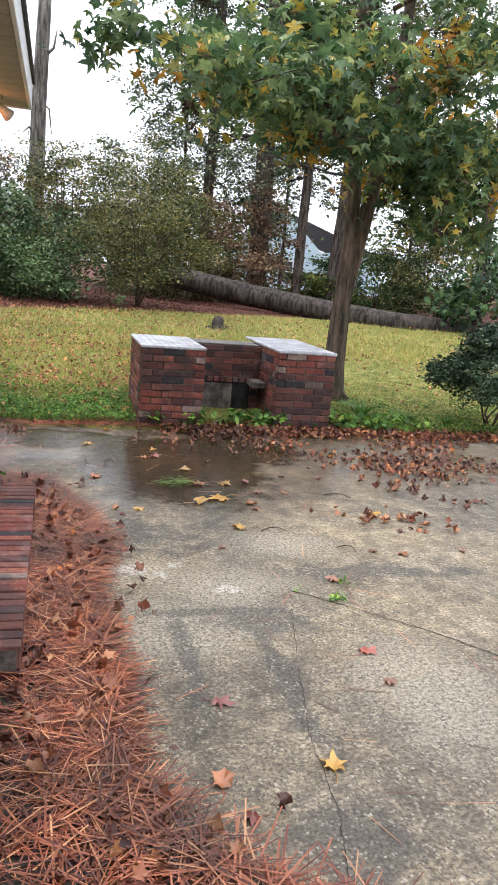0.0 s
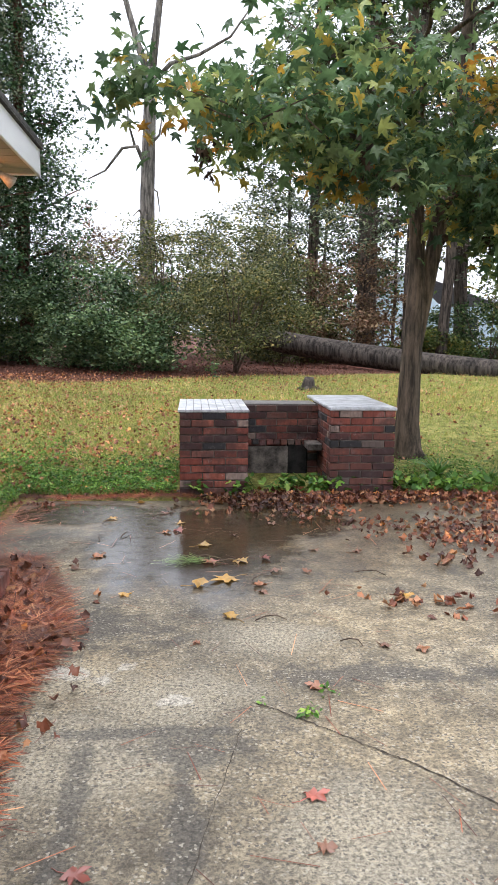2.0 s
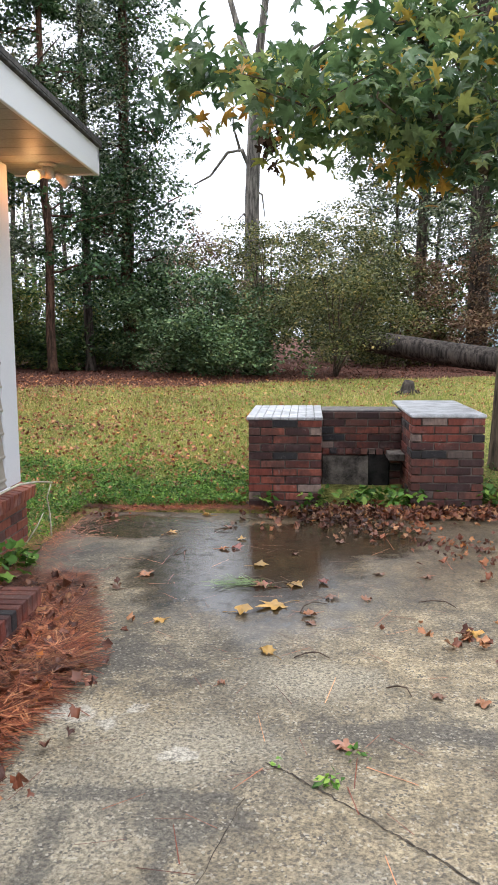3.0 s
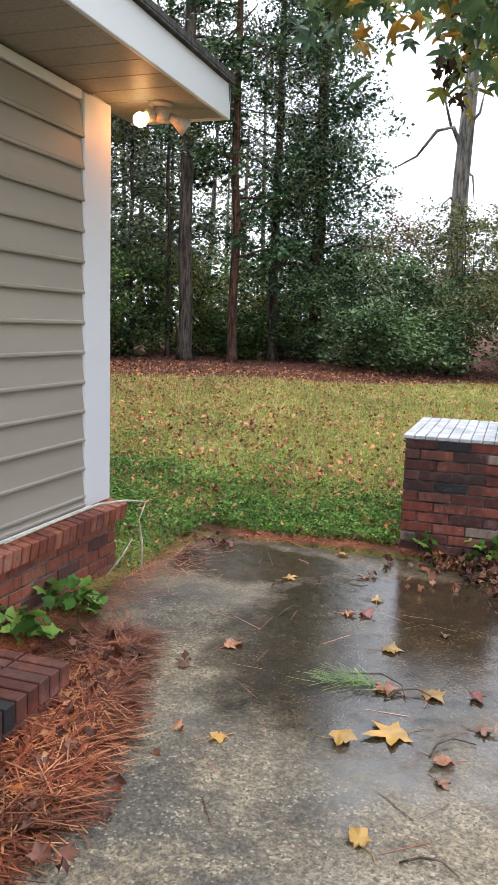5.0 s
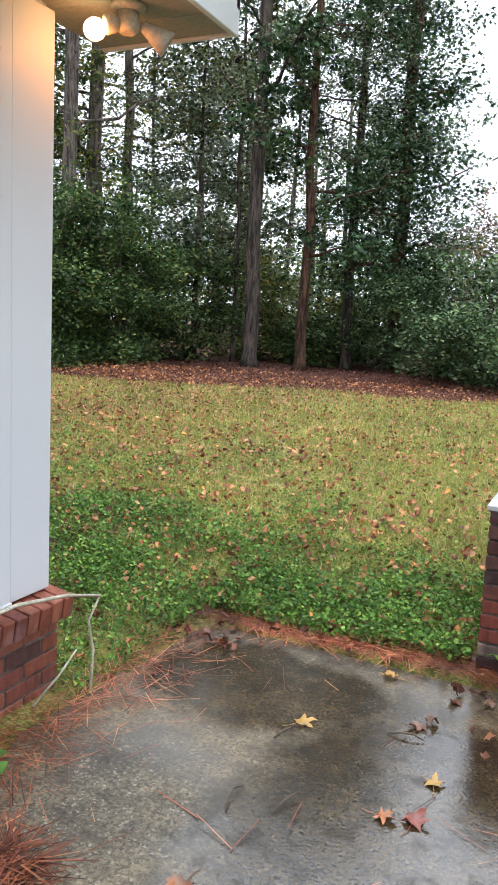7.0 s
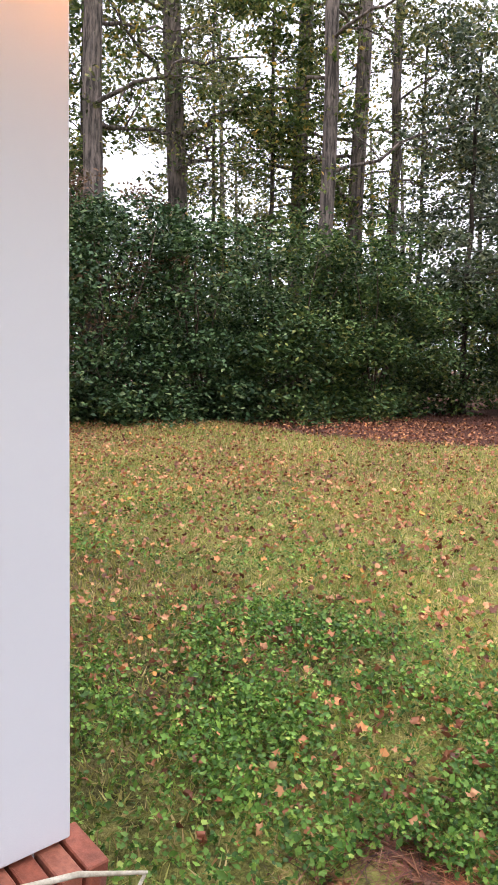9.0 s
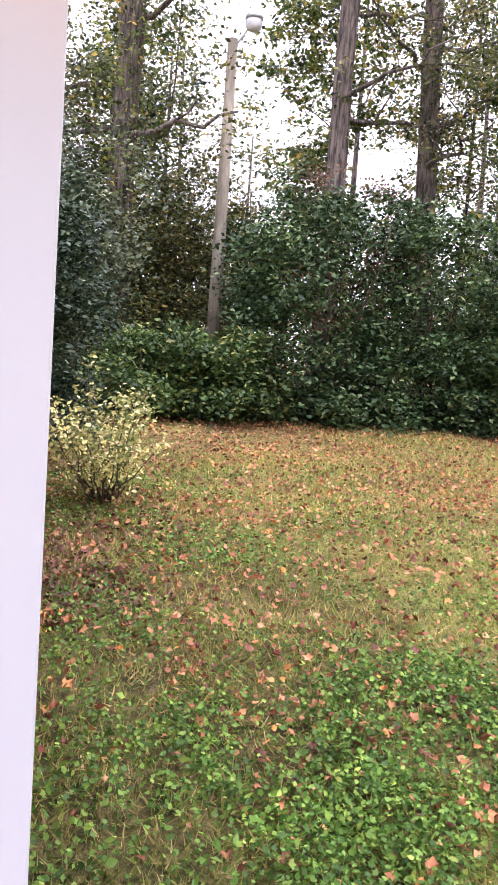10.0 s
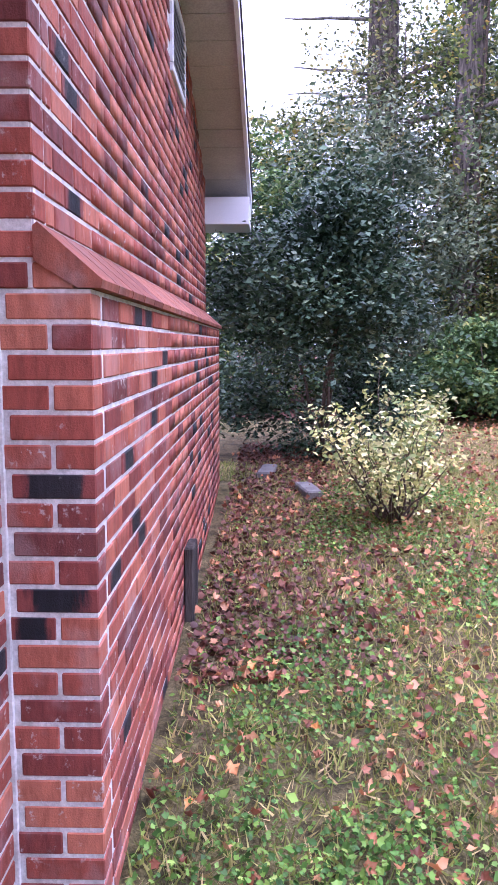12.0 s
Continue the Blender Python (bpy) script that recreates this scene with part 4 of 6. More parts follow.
for i, (x, y, r, ln) in enumerate([(6.6, 26, 0.34, 0.0), (5.0, 27.5, 0.2, 0.01), (7.5, 24.2, 0.16, 0.02), (8.5, 23.8, 0.17, 0.05), (13, 22.4, 0.22, 0.0), (10.2, 27, 0.24, -0.01)]):
    tree("pine_tree", "tall grey-brown pine trunk among vines", x, y, r, 15, "bark_pine", "leaf_grey", 10000, 0.12, 0.22, 2.2, 15, (ln, 0), seed=20 + i, taper=0.65, sigma=0.5)
# tall pines, west side
for i, (x, y, r, ln) in enumerate([(-9.5, 17.3, 0.16, 0.0), (-10.5, 19.4, 0.19, 0.02), (-11.2, 21.9, 0.14, 0.0), (-12.4, 13.7, 0.21, 0.0), (-13.3, 16.7, 0.24, -0.05), (-12.9, 20.2, 0.22, 0.0), (-13.6, 9.9, 0.25, 0.0)]):
    vine = i in (4, 6, 7)
    tree("pine_tree", "tall straight pine with a rough grey trunk" if not vine else "tall pine with leafy vines climbing its trunk", x, y, r, 16, "bark_grey", "leaf_yellow" if i % 3 else "leaf_olive", 7600 if not vine else 9000, 0.10, 0.26, 2.2, 14, (0, ln), seed=40 + i, taper=0.7, sigma=0.45)

for i, (x, y, h, lf, n) in enumerate([(-12.0, 18.2, 9.5, "leaf_yellow", 13000), (-14.6, 14.8, 10, "leaf_yellow", 12000), (-11.4, 23.4, 10, "leaf_olive", 12000), (-9.0, 24.8, 9, "leaf_grey", 10000), (-15.6, 19.6, 11, "leaf_olive", 12000), (-8.2, 20.6, 8, "leaf_grey", 9000), (-15.2, 6.2, 5.0, "leaf_yellow", 8000), (-16.2, 10.8, 7.0, "leaf_grey", 10000), (4.4, 29, 11, "leaf_grey", 14000), (8.6, 30, 12, "leaf_grey", 14000), (12.6, 27, 11, "leaf_olive", 14000)]):
    tree("broadleaf_tree", {"leaf_yellow": "slender yellowing tree", "leaf_olive": "slender olive-green tree", "leaf_grey": "slender grey-green tree"}[lf] + " with thin sparse foliage", x, y, 0.07, h, "bark_pine", lf, int(n * 0.95), 0.135, 0.2, 2.1, 22, seed=70 + i, sigma=0.3)

rr = random.Random(31)
limbs_at = thing("pine_snag", "tall ivy-grown pine with long bare horizontal branches", "tree", (-17.4, 8.9, gz(-17.4, 8.9) - 0.05), "trees of the wood edge")
part("trunk", tube(bmesh.new(), [(0, 0, 0), (0, 0, 3), (0.05, 0, 7), (0, 0, 14)], [0.42, 0.36, 0.33, 0.25], 12), "bark_pine", limbs_at)
for z, ln in ((5.6, 2.9), (6.1, 1.3), (6.35, 1.8), (6.8, 1.7), (7.9, 1.9), (8.6, 1.4)):
    part("limb", tube(bmesh.new(), wobbly((0, -0.2, z), (0.3, -ln - 0.2, z + rr.uniform(-0.1, 0.2)), 6, 0.06, rr), [0.05, 0.045, 0.04, 0.034, 0.028, 0.02, 0.01], 6), "bark_dead", limbs_at)
for x, y, spread_, n, lf in ((-13.6, 9.9, 0.6, 6000, "leaf_yellow"), (-16.0, 10.2, 0.9, 6000, "leaf_olive"), (-15.2, 11.2, 0.9, 6000, "leaf_yellow")):
    ob = thing("ivy_column", "tangle of climbing vine leaves up a tall trunk", "vine", (x, y, gz(x, y)), "vines at the wood edge")
    part("stem", tube(bmesh.new(), wobbly((0.28, 0.05, 0), (0.3, 0.1, 8.5), 8, 0.12, rr), [0.05 - 0.005 * q for q in range(9)], 6), "twig", ob)
    knots = np.stack([rng.normal(0, spread_ * 0.6, n // 30), rng.normal(0, spread_ * 0.6, n // 30), rng.uniform(0, 1, n // 30) ** 1.2 * 7.6 + 0.4], 1)
    q = np.repeat(knots, 30, 0) + rng.normal(size=(n // 30 * 30, 3)) * np.array([0.26, 0.26, 0.2])
    scatter("leaves", q, 0.10 * rng.uniform(0.6, 1.3, len(q)), OVAL, lf, ob, 0.8)
zz = rng.uniform(0.5, 11, 5200)
aa = rng.uniform(0, 6.28, 5200)
p = np.stack([np.cos(aa) * 0.5, np.sin(aa) * 0.5, zz], 1) + rng.normal(size=(5200, 3)) * 0.2
scatter("ivy", p, 0.11 * rng.uniform(0.6, 1.3, 5200), OVAL, "leaf_olive", limbs_at, 0.9)

# shrubs and thickets along the north edge
shrub("holly_shrub", "dense dark green holly shrub over leaf mulch", -0.7, 19.4, 1.7, 2.5, "leaf_holly", 0.095, 17000)
shrub("holly_shrub", "dense dark green holly shrub over leaf mulch", -2.3, 21.4, 1.6, 2.7, "leaf_holly", 0.095, 13000)
shrub("olive_shrub", "tall olive-green shrub with small leaves", 1.95, 19.0, 1.75, 3.5, "leaf_olive", 0.075, 20000, 7, 0.2)
shrub("olive_shrub", "tall olive-green shrub with small leaves", 0.2, 21.6, 1.7, 4.2, "leaf_olive", 0.085, 15000, 7, 0.4)
for i, (x, y, r, h, lf) in enumerate([(3.6, 24.4, 1.8, 3.8, "leaf_olive"), (5.6, 24.8, 1.7, 3.6, "leaf_russet"), (8.2, 24.6, 1.2, 1.1, "leaf_yellow"), (10.3, 24.4, 1.8, 2.2, "leaf_mid"), (12.2, 23.4, 2.0, 3.6, "leaf_olive"), (15, 22, 2.0, 3.5, "leaf_mid"), (-4.6, 24.6, 1.7, 3.2, "leaf_mid"), (-6.4, 24.0, 1.6, 2.6, "leaf_yellow"), (-8.0, 23.2, 1.7, 2.9, "leaf_yellow"), (-5.4, 22.2, 1.2, 1.5, "leaf_mid"), (-8.6, 20.9, 1.7, 3.6, "leaf_mid"), (-9.9, 19.4, 1.6, 4.0, "leaf_dark"), (-2.0, 26.5, 2.2, 4.6, "leaf_russet"), (2.2, 27, 2.4, 5.2, "leaf_olive")]):
    shrub("thicket_shrub", {"leaf_olive": "olive-green thicket shrub", "leaf_russet": "russet half-bare thicket shrub", "leaf_mid": "leafy green thicket shrub", "leaf_yellow": "yellow-green understorey shrub", "leaf_dark": "dark green thicket shrub"}[lf] + " at the wood edge", x, y, r, h, lf, 0.105, 11000, 5)
# hedge along the west edge
for i, (x, y, r, h, lf, n) in enumerate([(-8.4, 17.6, 1.5, 3.6, "leaf_mid", 13000), (-9.2, 15.9, 1.6, 3.9, "leaf_mid", 15000), (-9.8, 14.3, 1.6, 4.0, "leaf_dark", 17000), (-10.3, 12.7, 1.6, 4.2, "leaf_dark", 18000), (-10.7, 10.9, 1.1, 1.35, "leaf_mid", 15000), (-10.9, 9.6, 1.1, 1.4, "leaf_mid", 13000), (-13.9, 12.5, 1.2, 3.8, "leaf_olive", 8000), (-14.4, 10.5, 1.7, 4.8, "leaf_olive", 12000), (-12.8, 8.4, 1.9, 4.6, "leaf_grey", 16000), (-11.6, 13.4, 1.7, 4.6, "leaf_russet", 7000), (-13.0, 6.4, 1.9, 4.3, "leaf_mid", 12000), (-14.8, 8.4, 2.3, 6.4, "leaf_olive", 14000), (-14.9, 11.8, 1.8, 5.2, "leaf_olive", 10000)]):
    shrub("hedge_shrub", {"leaf_mid": "leafy green hedge shrub", "leaf_dark": "tall dark evergreen hedge shrub", "leaf_olive": "olive-green hedge shrub", "leaf_grey": "tall grey-green camellia-like hedge shrub", "leaf_russet": "vine-covered brownish hedge shrub"}[lf] + " at the lawn's edge", x, y, r, h, lf, 0.095, int(n * 1.35), 5, group="hedge along the lawn")
shrub("camellia_shrub", "large dense dark green shrub near the house corner", -7.85, 7.15, 1.08, 2.6, "leaf_deep", 0.066, 36000, 6, group="shrubs by the house")
vs = thing("variegated_shrub", "small cream-and-green variegated shrub in leaf mulch", "shrub", (-5.42, 7.55, gz(-5.42, 7.55) - 0.02), "shrubs by the house")
rr = random.Random(77)
sprays = []
for i in range(30):
    a, reach = i * 2.4, 0.14 + 0.50 * rr.random()
    top_z = (1.12 if i == 4 else rr.uniform(0.48, 0.92)) - 0.25 * max(0, reach - 0.4)
    line = wobbly((0.04 * math.cos(a), 0.04 * math.sin(a), 0), (math.cos(a) * reach, math.sin(a) * reach, top_z), 6, 0.03, rr)
    part("stem", tube(bmesh.new(), line, [0.010, 0.009, 0.007, 0.006, 0.004, 0.003, 0.002], 5), "twig", vs)
    for j in range(2, 7):
        sprays += [line[j]] * (24 if j > 3 else 12)
sprays = np.array(sprays)
p = sprays + rng.normal(size=sprays.shape) * np.array([0.05, 0.05, 0.04])
scatter("crown", p, 0.05 * rng.uniform(0.6, 1.2, len(p)), OVAL, "leaf_varieg", vs, 0.8)
shrub("boxwood_shrub", "rounded dark green shrub on bare stems", 4.75, 7.55, 0.64, 1.05, "leaf_deep", 0.045, 15000, 7, 0.24, 1.0, "shrubs by the house", 0.055)

# fallen trunk behind the lawn
log = thing("fallen_tree", "large fallen pine trunk lying along the wood edge", "tree trunk", (2.2, 22.6, gz(3, 22)))
part("trunk", tube(bmesh.new(), [(0.3, 0.4, 0.85), (1.4, -0.3, 0.66), (3.0, -1.5, 0.40), (4.6, -2.9, 0.20), (6.2, -4.2, 0.06), (8.5, -4.8, 0.0), (11, -5.0, -0.02), (13, -5.0, -0.03)], [0.27, 0.31, 0.31, 0.29, 0.27, 0.24, 0.20, 0.14], 14), "bark_log", log)
rr = random.Random(9)
for i in range(9):
    x = 7.5 + i * 0.6
    line = wobbly((x, -4.5, 0.1), (x + rr.uniform(-1, 1.6), -4.3 - rr.uniform(0, 1.4), rr.uniform(0.5, 2.2)), 5, 0.15, rr)
    limb = part("limb", tube(bmesh.new(), line, [0.06, 0.05, 0.04, 0.03, 0.02, 0.01], 6), "bark_log", log)
    p = np.array(line[-1]) + rng.normal(size=(420, 3)) * 0.33
    scatter("crown", p, 0.22 * rng.uniform(0.6, 1.2, 420), SPRAY, "leaf_cedar", log, 1.0)

# stump on the lawn
st = thing("tree_stump", "small rotten tree stump on the lawn", "stump", (3.05, 14.7, gz(3.05, 14.7) - 0.03))
part("stump_wood", tube(bmesh.new(), [(0, 0, 0), (0, 0, 0.08), (0.02, 0, 0.2), (0.03, 0.01, 0.27)], [0.18, 0.13, 0.11, 0.08], 9), "bark_log", st)
for a in (0.3, 2.2, 4.4):
    part("root", tube(bmesh.new(), [(0.1 * math.cos(a), 0.1 * math.sin(a), 0.07), (0.25 * math.cos(a), 0.25 * math.sin(a), 0.03), (0.42 * math.cos(a), 0.42 * math.sin(a), -0.02)], [0.05, 0.035, 0.015], 6), "bark_log", st)

# seedling on the lawn
sx, sy = 1.35, 16.9
seed = thing("seedling", "thin grey-green seedling standing alone on the lawn", "seedling", (sx, sy, gz(sx, sy) - 0.02))
part("stem", tube(bmesh.new(), [(0, 0, 0), (0.01, 0, 0.16), (0.0, 0.01, 0.36)], [0.008, 0.006, 0.003], 6), "twig", seed)
q = np.stack([rng.normal(0, 0.05, 60), rng.normal(0, 0.05, 60), rng.uniform(0.08, 0.4, 60)], 1)
scatter("leaves", q, rng.uniform(0.05, 0.09, 60), OVAL, "leaf_holly", seed, 0.8)

# lamp pole
px, py = -12.3, 11.35
pz = gz(px, py)
pole = thing("lamp_pole", "tall weathered wooden pole with a yard lamp", "lamp pole", (px, py, pz - 0.1))
part("pole", tube(bmesh.new(), [(0, 0, 0), (0, 0, 3), (0, 0, 6.55)], [0.13, 0.115, 0.085], 12), "pole", pole)
part("bracket", tube(bmesh.new(), [(0.02, 0.02, 6.4), (0.08, 0.10, 6.55), (0.16, 0.22, 6.75), (0.19, 0.26, 6.85)], [0.02, 0.02, 0.02, 0.02], 8), "galv", pole)
head = part("lamp_head", lathe(bmesh.new(), [(0.02, 0.16), (0.10, 0.14), (0.15, 0.05), (0.155, 0.0), (0.13, 0.0)], (0.2, 0.28, 6.87)), "galv", pole)
part("globe", lathe(bmesh.new(), [(0.135, 0.0), (0.15, -0.05), (0.13, -0.14), (0.08, -0.18), (0.02, -0.19)], (0.2, 0.28, 6.865)), "opal", head, "cloudy plastic lamp globe")

# pale blue house beyond the trees
bh = thing("house", "pale blue clapboard house with grey roof behind the trees", "house", (13.5, 45, gz(13.5, 45) - 0.75))
bm = box(bmesh.new(), -2.2, 5.8, 0, 8, 0, 3.1)
part("wall", bm, "blue_wall", bh)
bm = bmesh.new()
v = [bm.verts.new(c) for c in ((-2.2, 0, 3.1), (1.8, 0, 3.1), (-0.2, 0, 5.0), (-2.2, 0.2, 3.1), (1.8, 0.2, 3.1), (-0.2, 0.2, 5.0))]
for f in ((0, 1, 2), (5, 4, 3), (0, 2, 5, 3), (2, 1, 4, 5), (1, 0, 3, 4)):
    bm.faces.new([v[i] for i in f])
part("gable", bm, "blue_wall", bh)
bm = bmesh.new()
v = [bm.verts.new(c) for c in ((-2.5, -0.2, 2.95), (-0.2, -0.2, 5.1), (-0.2, 8, 5.1), (-2.5, 8, 2.95), (6, 8, 3.0), (6, -0.2, 3.0))]
bm.faces.new((v[0], v[1], v[2], v[3])), bm.faces.new((v[1], v[5], v[4], v[2]))
part("roof", bmesh.ops.solidify(bm, geom=bm.faces[:], thickness=0.12) and bm, "grey_roof", bh)
for wx in (-0.7, 3.2):
    win = boxed("window", (wx, wx + 0.9, -0.06, 0.02, 1.1, 2.5), "white_paint", bh)
    boxed("pane", (wx + 0.1, wx + 0.8, -0.075, -0.055, 1.2, 1.78), "dark_glass", win)
    boxed("pane", (wx + 0.1, wx + 0.8, -0.075, -0.055, 1.84, 2.4), "dark_glass", win)

# far woods: scattered crowns and trunks beyond the edge
woods = thing("far_woods", "hazy distant woodland behind the wood edge", "woods", kind="stuff")
spots, bm = [], bmesh.new()
rr = random.Random(11)
for i in range(56):
    a = radians(rr.uniform(-48, 112))
    d = rr.uniform(30, 48)
    x, y = math.sin(-a) * d, math.cos(a) * d + 4
    z, h = gz(x, y), rr.uniform(7, 15) * (0.38 if -0.17 < a < 0.22 else 1)
    if -0.40 < a < -0.26:
        continue
    tube(bm, [(x, y, z - 0.1), (x + rr.uniform(-0.3, 0.3), y, z + h * 0.5), (x + rr.uniform(-0.6, 0.6), y, z + h)], [rr.uniform(0.1, 0.22), 0.11, 0.04], 6)
    for j in range(16):
        spots.append((x + rr.gauss(0, 1.6), y + rr.gauss(0, 1.6), z + h * rr.uniform(0.12, 1.0)))
part("trunks", bm, "bark_pine", woods)
spots = np.array(spots)
p = np.repeat(spots, 50, 0) + rng.normal(size=(len(spots) * 50, 3)) * np.array([0.5, 0.5, 0.3])
half = len(p) // 2
scatter("foliage", p[:half], 0.22 * rng.uniform(0.6, 1.3, half), OVAL, "leaf_olive", woods)
scatter("foliage", p[half:], 0.22 * rng.uniform(0.6, 1.3, len(p) - half), OVAL, "leaf_grey", woods)
low = np.stack([rng.uniform(-30, 26, 1500), rng.uniform(27, 33, 1500), np.zeros(1500)], 1)
low2 = np.stack([rng.uniform(-22, -15.5, 1100), rng.uniform(0, 28, 1100), np.zeros(1100)], 1)
low = np.concatenate([low, low2])
low = low[(low[:, 0] / low[:, 1] < 0.28) | (low[:, 0] / low[:, 1] > 0.40)]
low[:, 2] = ground_z(low[:, 0], low[:, 1]) + rng.uniform(0.1, 3.4, len(low))
p = np.repeat(low, 22, 0) + rng.normal(size=(len(low) * 22, 3)) * np.array([0.6, 0.6, 0.4])
scatter("foliage", p, 0.21 * rng.uniform(0.6, 1.3, len(p)), OVAL, "leaf_mid", woods)

# ---- lawn cover ----


def on_lawn(x, y):
    """True where turf grows: off the slab, the house and the pit."""
    slab = (x > -0.56) & (x < 6.9) & (y < 7.20)
    house = ((x < -1.84) & (x > -6.7) & (y < 6.36)) | ((x < -0.62) & (x > -6.7) & (y < 6.14))
    pit_area = (x > 0.78) & (x < 2.83) & (y > 7.2) & (y < 8.4)
    return ~(slab | house | pit_area)


FLAKE = (np.array([(0, 0, 0), (-0.42, 0.35, 0.12), (-0.2, 0.8, -0.05), (0.0, 1.0, 0.1), (0.3, 0.75, 0.1), (0.4, 0.3, -0.06)]), np.array([(0, 1, 2), (0, 2, 3), (0, 3, 4), (0, 4, 5)]))


def mixed(name, places, lo, hi, material, tilt, label, category, shapes=None):
    """Fallen leaves of three shapes: a thing of kind stuff with a part for each shape."""
    ob = thing(name, label, category, kind="stuff")
    shapes = shapes or (FOLDED, CUPPED, CRUMPLED)
    which = rng.integers(0, len(shapes), len(places))
    for i, shape in enumerate(shapes):
        q = places[which == i]
        scatter("leaves", q, rng.uniform(lo, hi, len(q)), shape, material, ob, tilt)
    return ob


def lawn_points(n, x0, x1, y0, y1, keep=None):
    x, y = rng.uniform(x0, x1, n), rng.uniform(y0, y1, n)
    ok = on_lawn(x, y)
    if keep is not None:
        ok &= rng.uniform(0, 1, n) < keep(x, y)
    x, y = x[ok], y[ok]
    return np.stack([x, y, ground_z(x, y)], 1)


def mulch_edge(x):
    """How far north the turf reaches before the leaf mulch under the trees."""
    return 16.9 + 0.42 * np.clip(x, -7, 6) + 0.25 * np.sin(x * 1.3)


def patchy(x, y):
    return 0.5 + 0.5 * np.sin(x * 1.9 + 1.3 * np.sin(y * 1.1)) * np.sin(y * 1.7 + 0.9 * np.sin(x * 1.4))


def upright(n, lean=0.9):
    """Turns for blades: they point up and lean a little."""
    az, t = rng.uniform(0, 2 * np.pi, n), rng.uniform(0.1, lean, n)
    y = np.stack([np.sin(t) * np.cos(az), np.sin(t) * np.sin(az), np.cos(t)], 1)
    b = rng.uniform(0, 2 * np.pi, n)
    h = np.stack([np.cos(b), np.sin(b), np.zeros(n)], 1)
    x = np.cross(y, h)
    x /= np.linalg.norm(x, axis=1, keepdims=True) + 1e-9
    return np.stack([x, y, np.cross(x, y)], 2)


p = np.concatenate([
    lawn_points(160000, -7.5, 1.2, 6.1, 11.5, lambda x, y: 0.25 + 0.75 * patchy(x * 1.3, y * 1.3)),
    lawn_points(60000, -9, 7, 7.2, 14),
    lawn_points(60000, -11, 10, 11, 18.6, lambda x, y: y < mulch_edge(x))])
size = np.where(p[:, 1] > 11.5, rng.uniform(0.06, 0.11, len(p)), rng.uniform(0.03, 0.075, len(p)))
grass = scatter("grass", p, size, (BLADE[0] * np.array([2.2, 1, 1]), BLADE[1]), "grass", None, turns=upright(len(p), 1.4))
tagged(grass, "short yellow-green lawn grass", "grass", kind="stuff")

# clover and weeds near the slab and along the house
TREFOIL = (np.array([(0, 0, 0), (-0.42, 0.25, 0.12), (-0.62, 0.7, 0.05), (-0.2, 0.75, 0.1), (0.0, 1.1, 0.0), (0.2, 0.75, 0.1), (0.62, 0.7, 0.05), (0.42, 0.25, 0.12)]), np.array([(0, 1, 2), (0, 2, 3), (0, 3, 4), (0, 4, 5), (0, 5, 6), (0, 6, 7)]))


def weedy(x, y):
    band = np.exp(-np.clip(y - 7.75, 0, 9) / 0.5) * (x > -2.4) * np.clip(1.5 * patchy(x * 2.3 + 0.6, y * 3.1) - 0.15, 0.12, 1) + np.exp(-np.clip(y - 7.3, 0, 9) / 0.25) * (x > -0.6)
    west = np.clip(patchy(x * 1.6 + 2, y * 1.6 + 1) * 1.5 - 0.25, 0, 1) * np.exp(-np.clip(y - 8.3, 0, 9) / 1.2) * 0.75
    foot = np.where((x < -2.4) & (y < 6.5 + 0.16 * np.clip(-2.4 - x, 0, 3.5)), 0.12, 1.0)
    return np.clip(np.maximum(band, west * (x < -0.4)), 0, 1) * foot


p = np.concatenate([lawn_points(170000, -6.5, 5.5, 6.14, 10.8, weedy), lawn_points(30000, -2.2, 0.9, 6.9, 8.4, weedy)])
p[:, 2] += rng.uniform(0.015, 0.085, len(p))
weeds = scatter("weeds", p, rng.uniform(0.011, 0.023, len(p)), TREFOIL, "leaf_weed", None, 0.5)
tagged(weeds, "low green clover and weeds beside the patio", "weeds", kind="stuff")
p = lawn_points(1500, -4.2, 0.8, 6.14, 8.2, lambda x, y: 0.12 + 0.88 * np.maximum((y < 6.75) & (x < -1.8), weedy(x, y)))
p[:, 2] += rng.uniform(0.02, 0.07, len(p))
tagged(scatter("broad_weeds", p, rng.uniform(0.022, 0.05, len(p)), OVAL, "leaf_weed", None, 0.55), "broad-leaved weeds at the foot of the wall", "weeds", kind="stuff")

# leaves on the lawn
p = np.concatenate([
    lawn_points(4200, -8, 3, 6.3, 12, lambda x, y: 0.35 + 0.65 * (1 - patchy(x, y))),
    lawn_points(5200, -11, 9, 9, 18.5, lambda x, y: 0.5 + 0.4 * (x < -1)),
    lawn_points(420, -2.6, 0.9, 7.1, 9.0),
    lawn_points(500, -6.3, -1.9, 6.35, 7.9, lambda x, y: np.exp(-np.clip(y - 6.5, 0, 9) / 0.45))])
p[:, 2] += rng.uniform(0.035, 0.07, len(p))
mixed("lawn_leaves", p, 0.022, 0.056, "litter_dry", 0.5, "brown and russet fallen leaves on the lawn", "fallen leaves")
p = lawn_points(52000, -11, 6, 7.0, 17.8, lambda x, y: np.clip(0.40 - 0.10 * x, 0.12, 0.9) * (0.25 + 0.75 * patchy(x * 0.7, y * 0.9)))
p[:, 2] += rng.uniform(0.03, 0.065, len(p))
mixed("leaf_fragments", p, 0.022, 0.05, "litter_dry", 0.4, "small dry leaf fragments over the lawn", "fallen leaves", (FLAKE,))
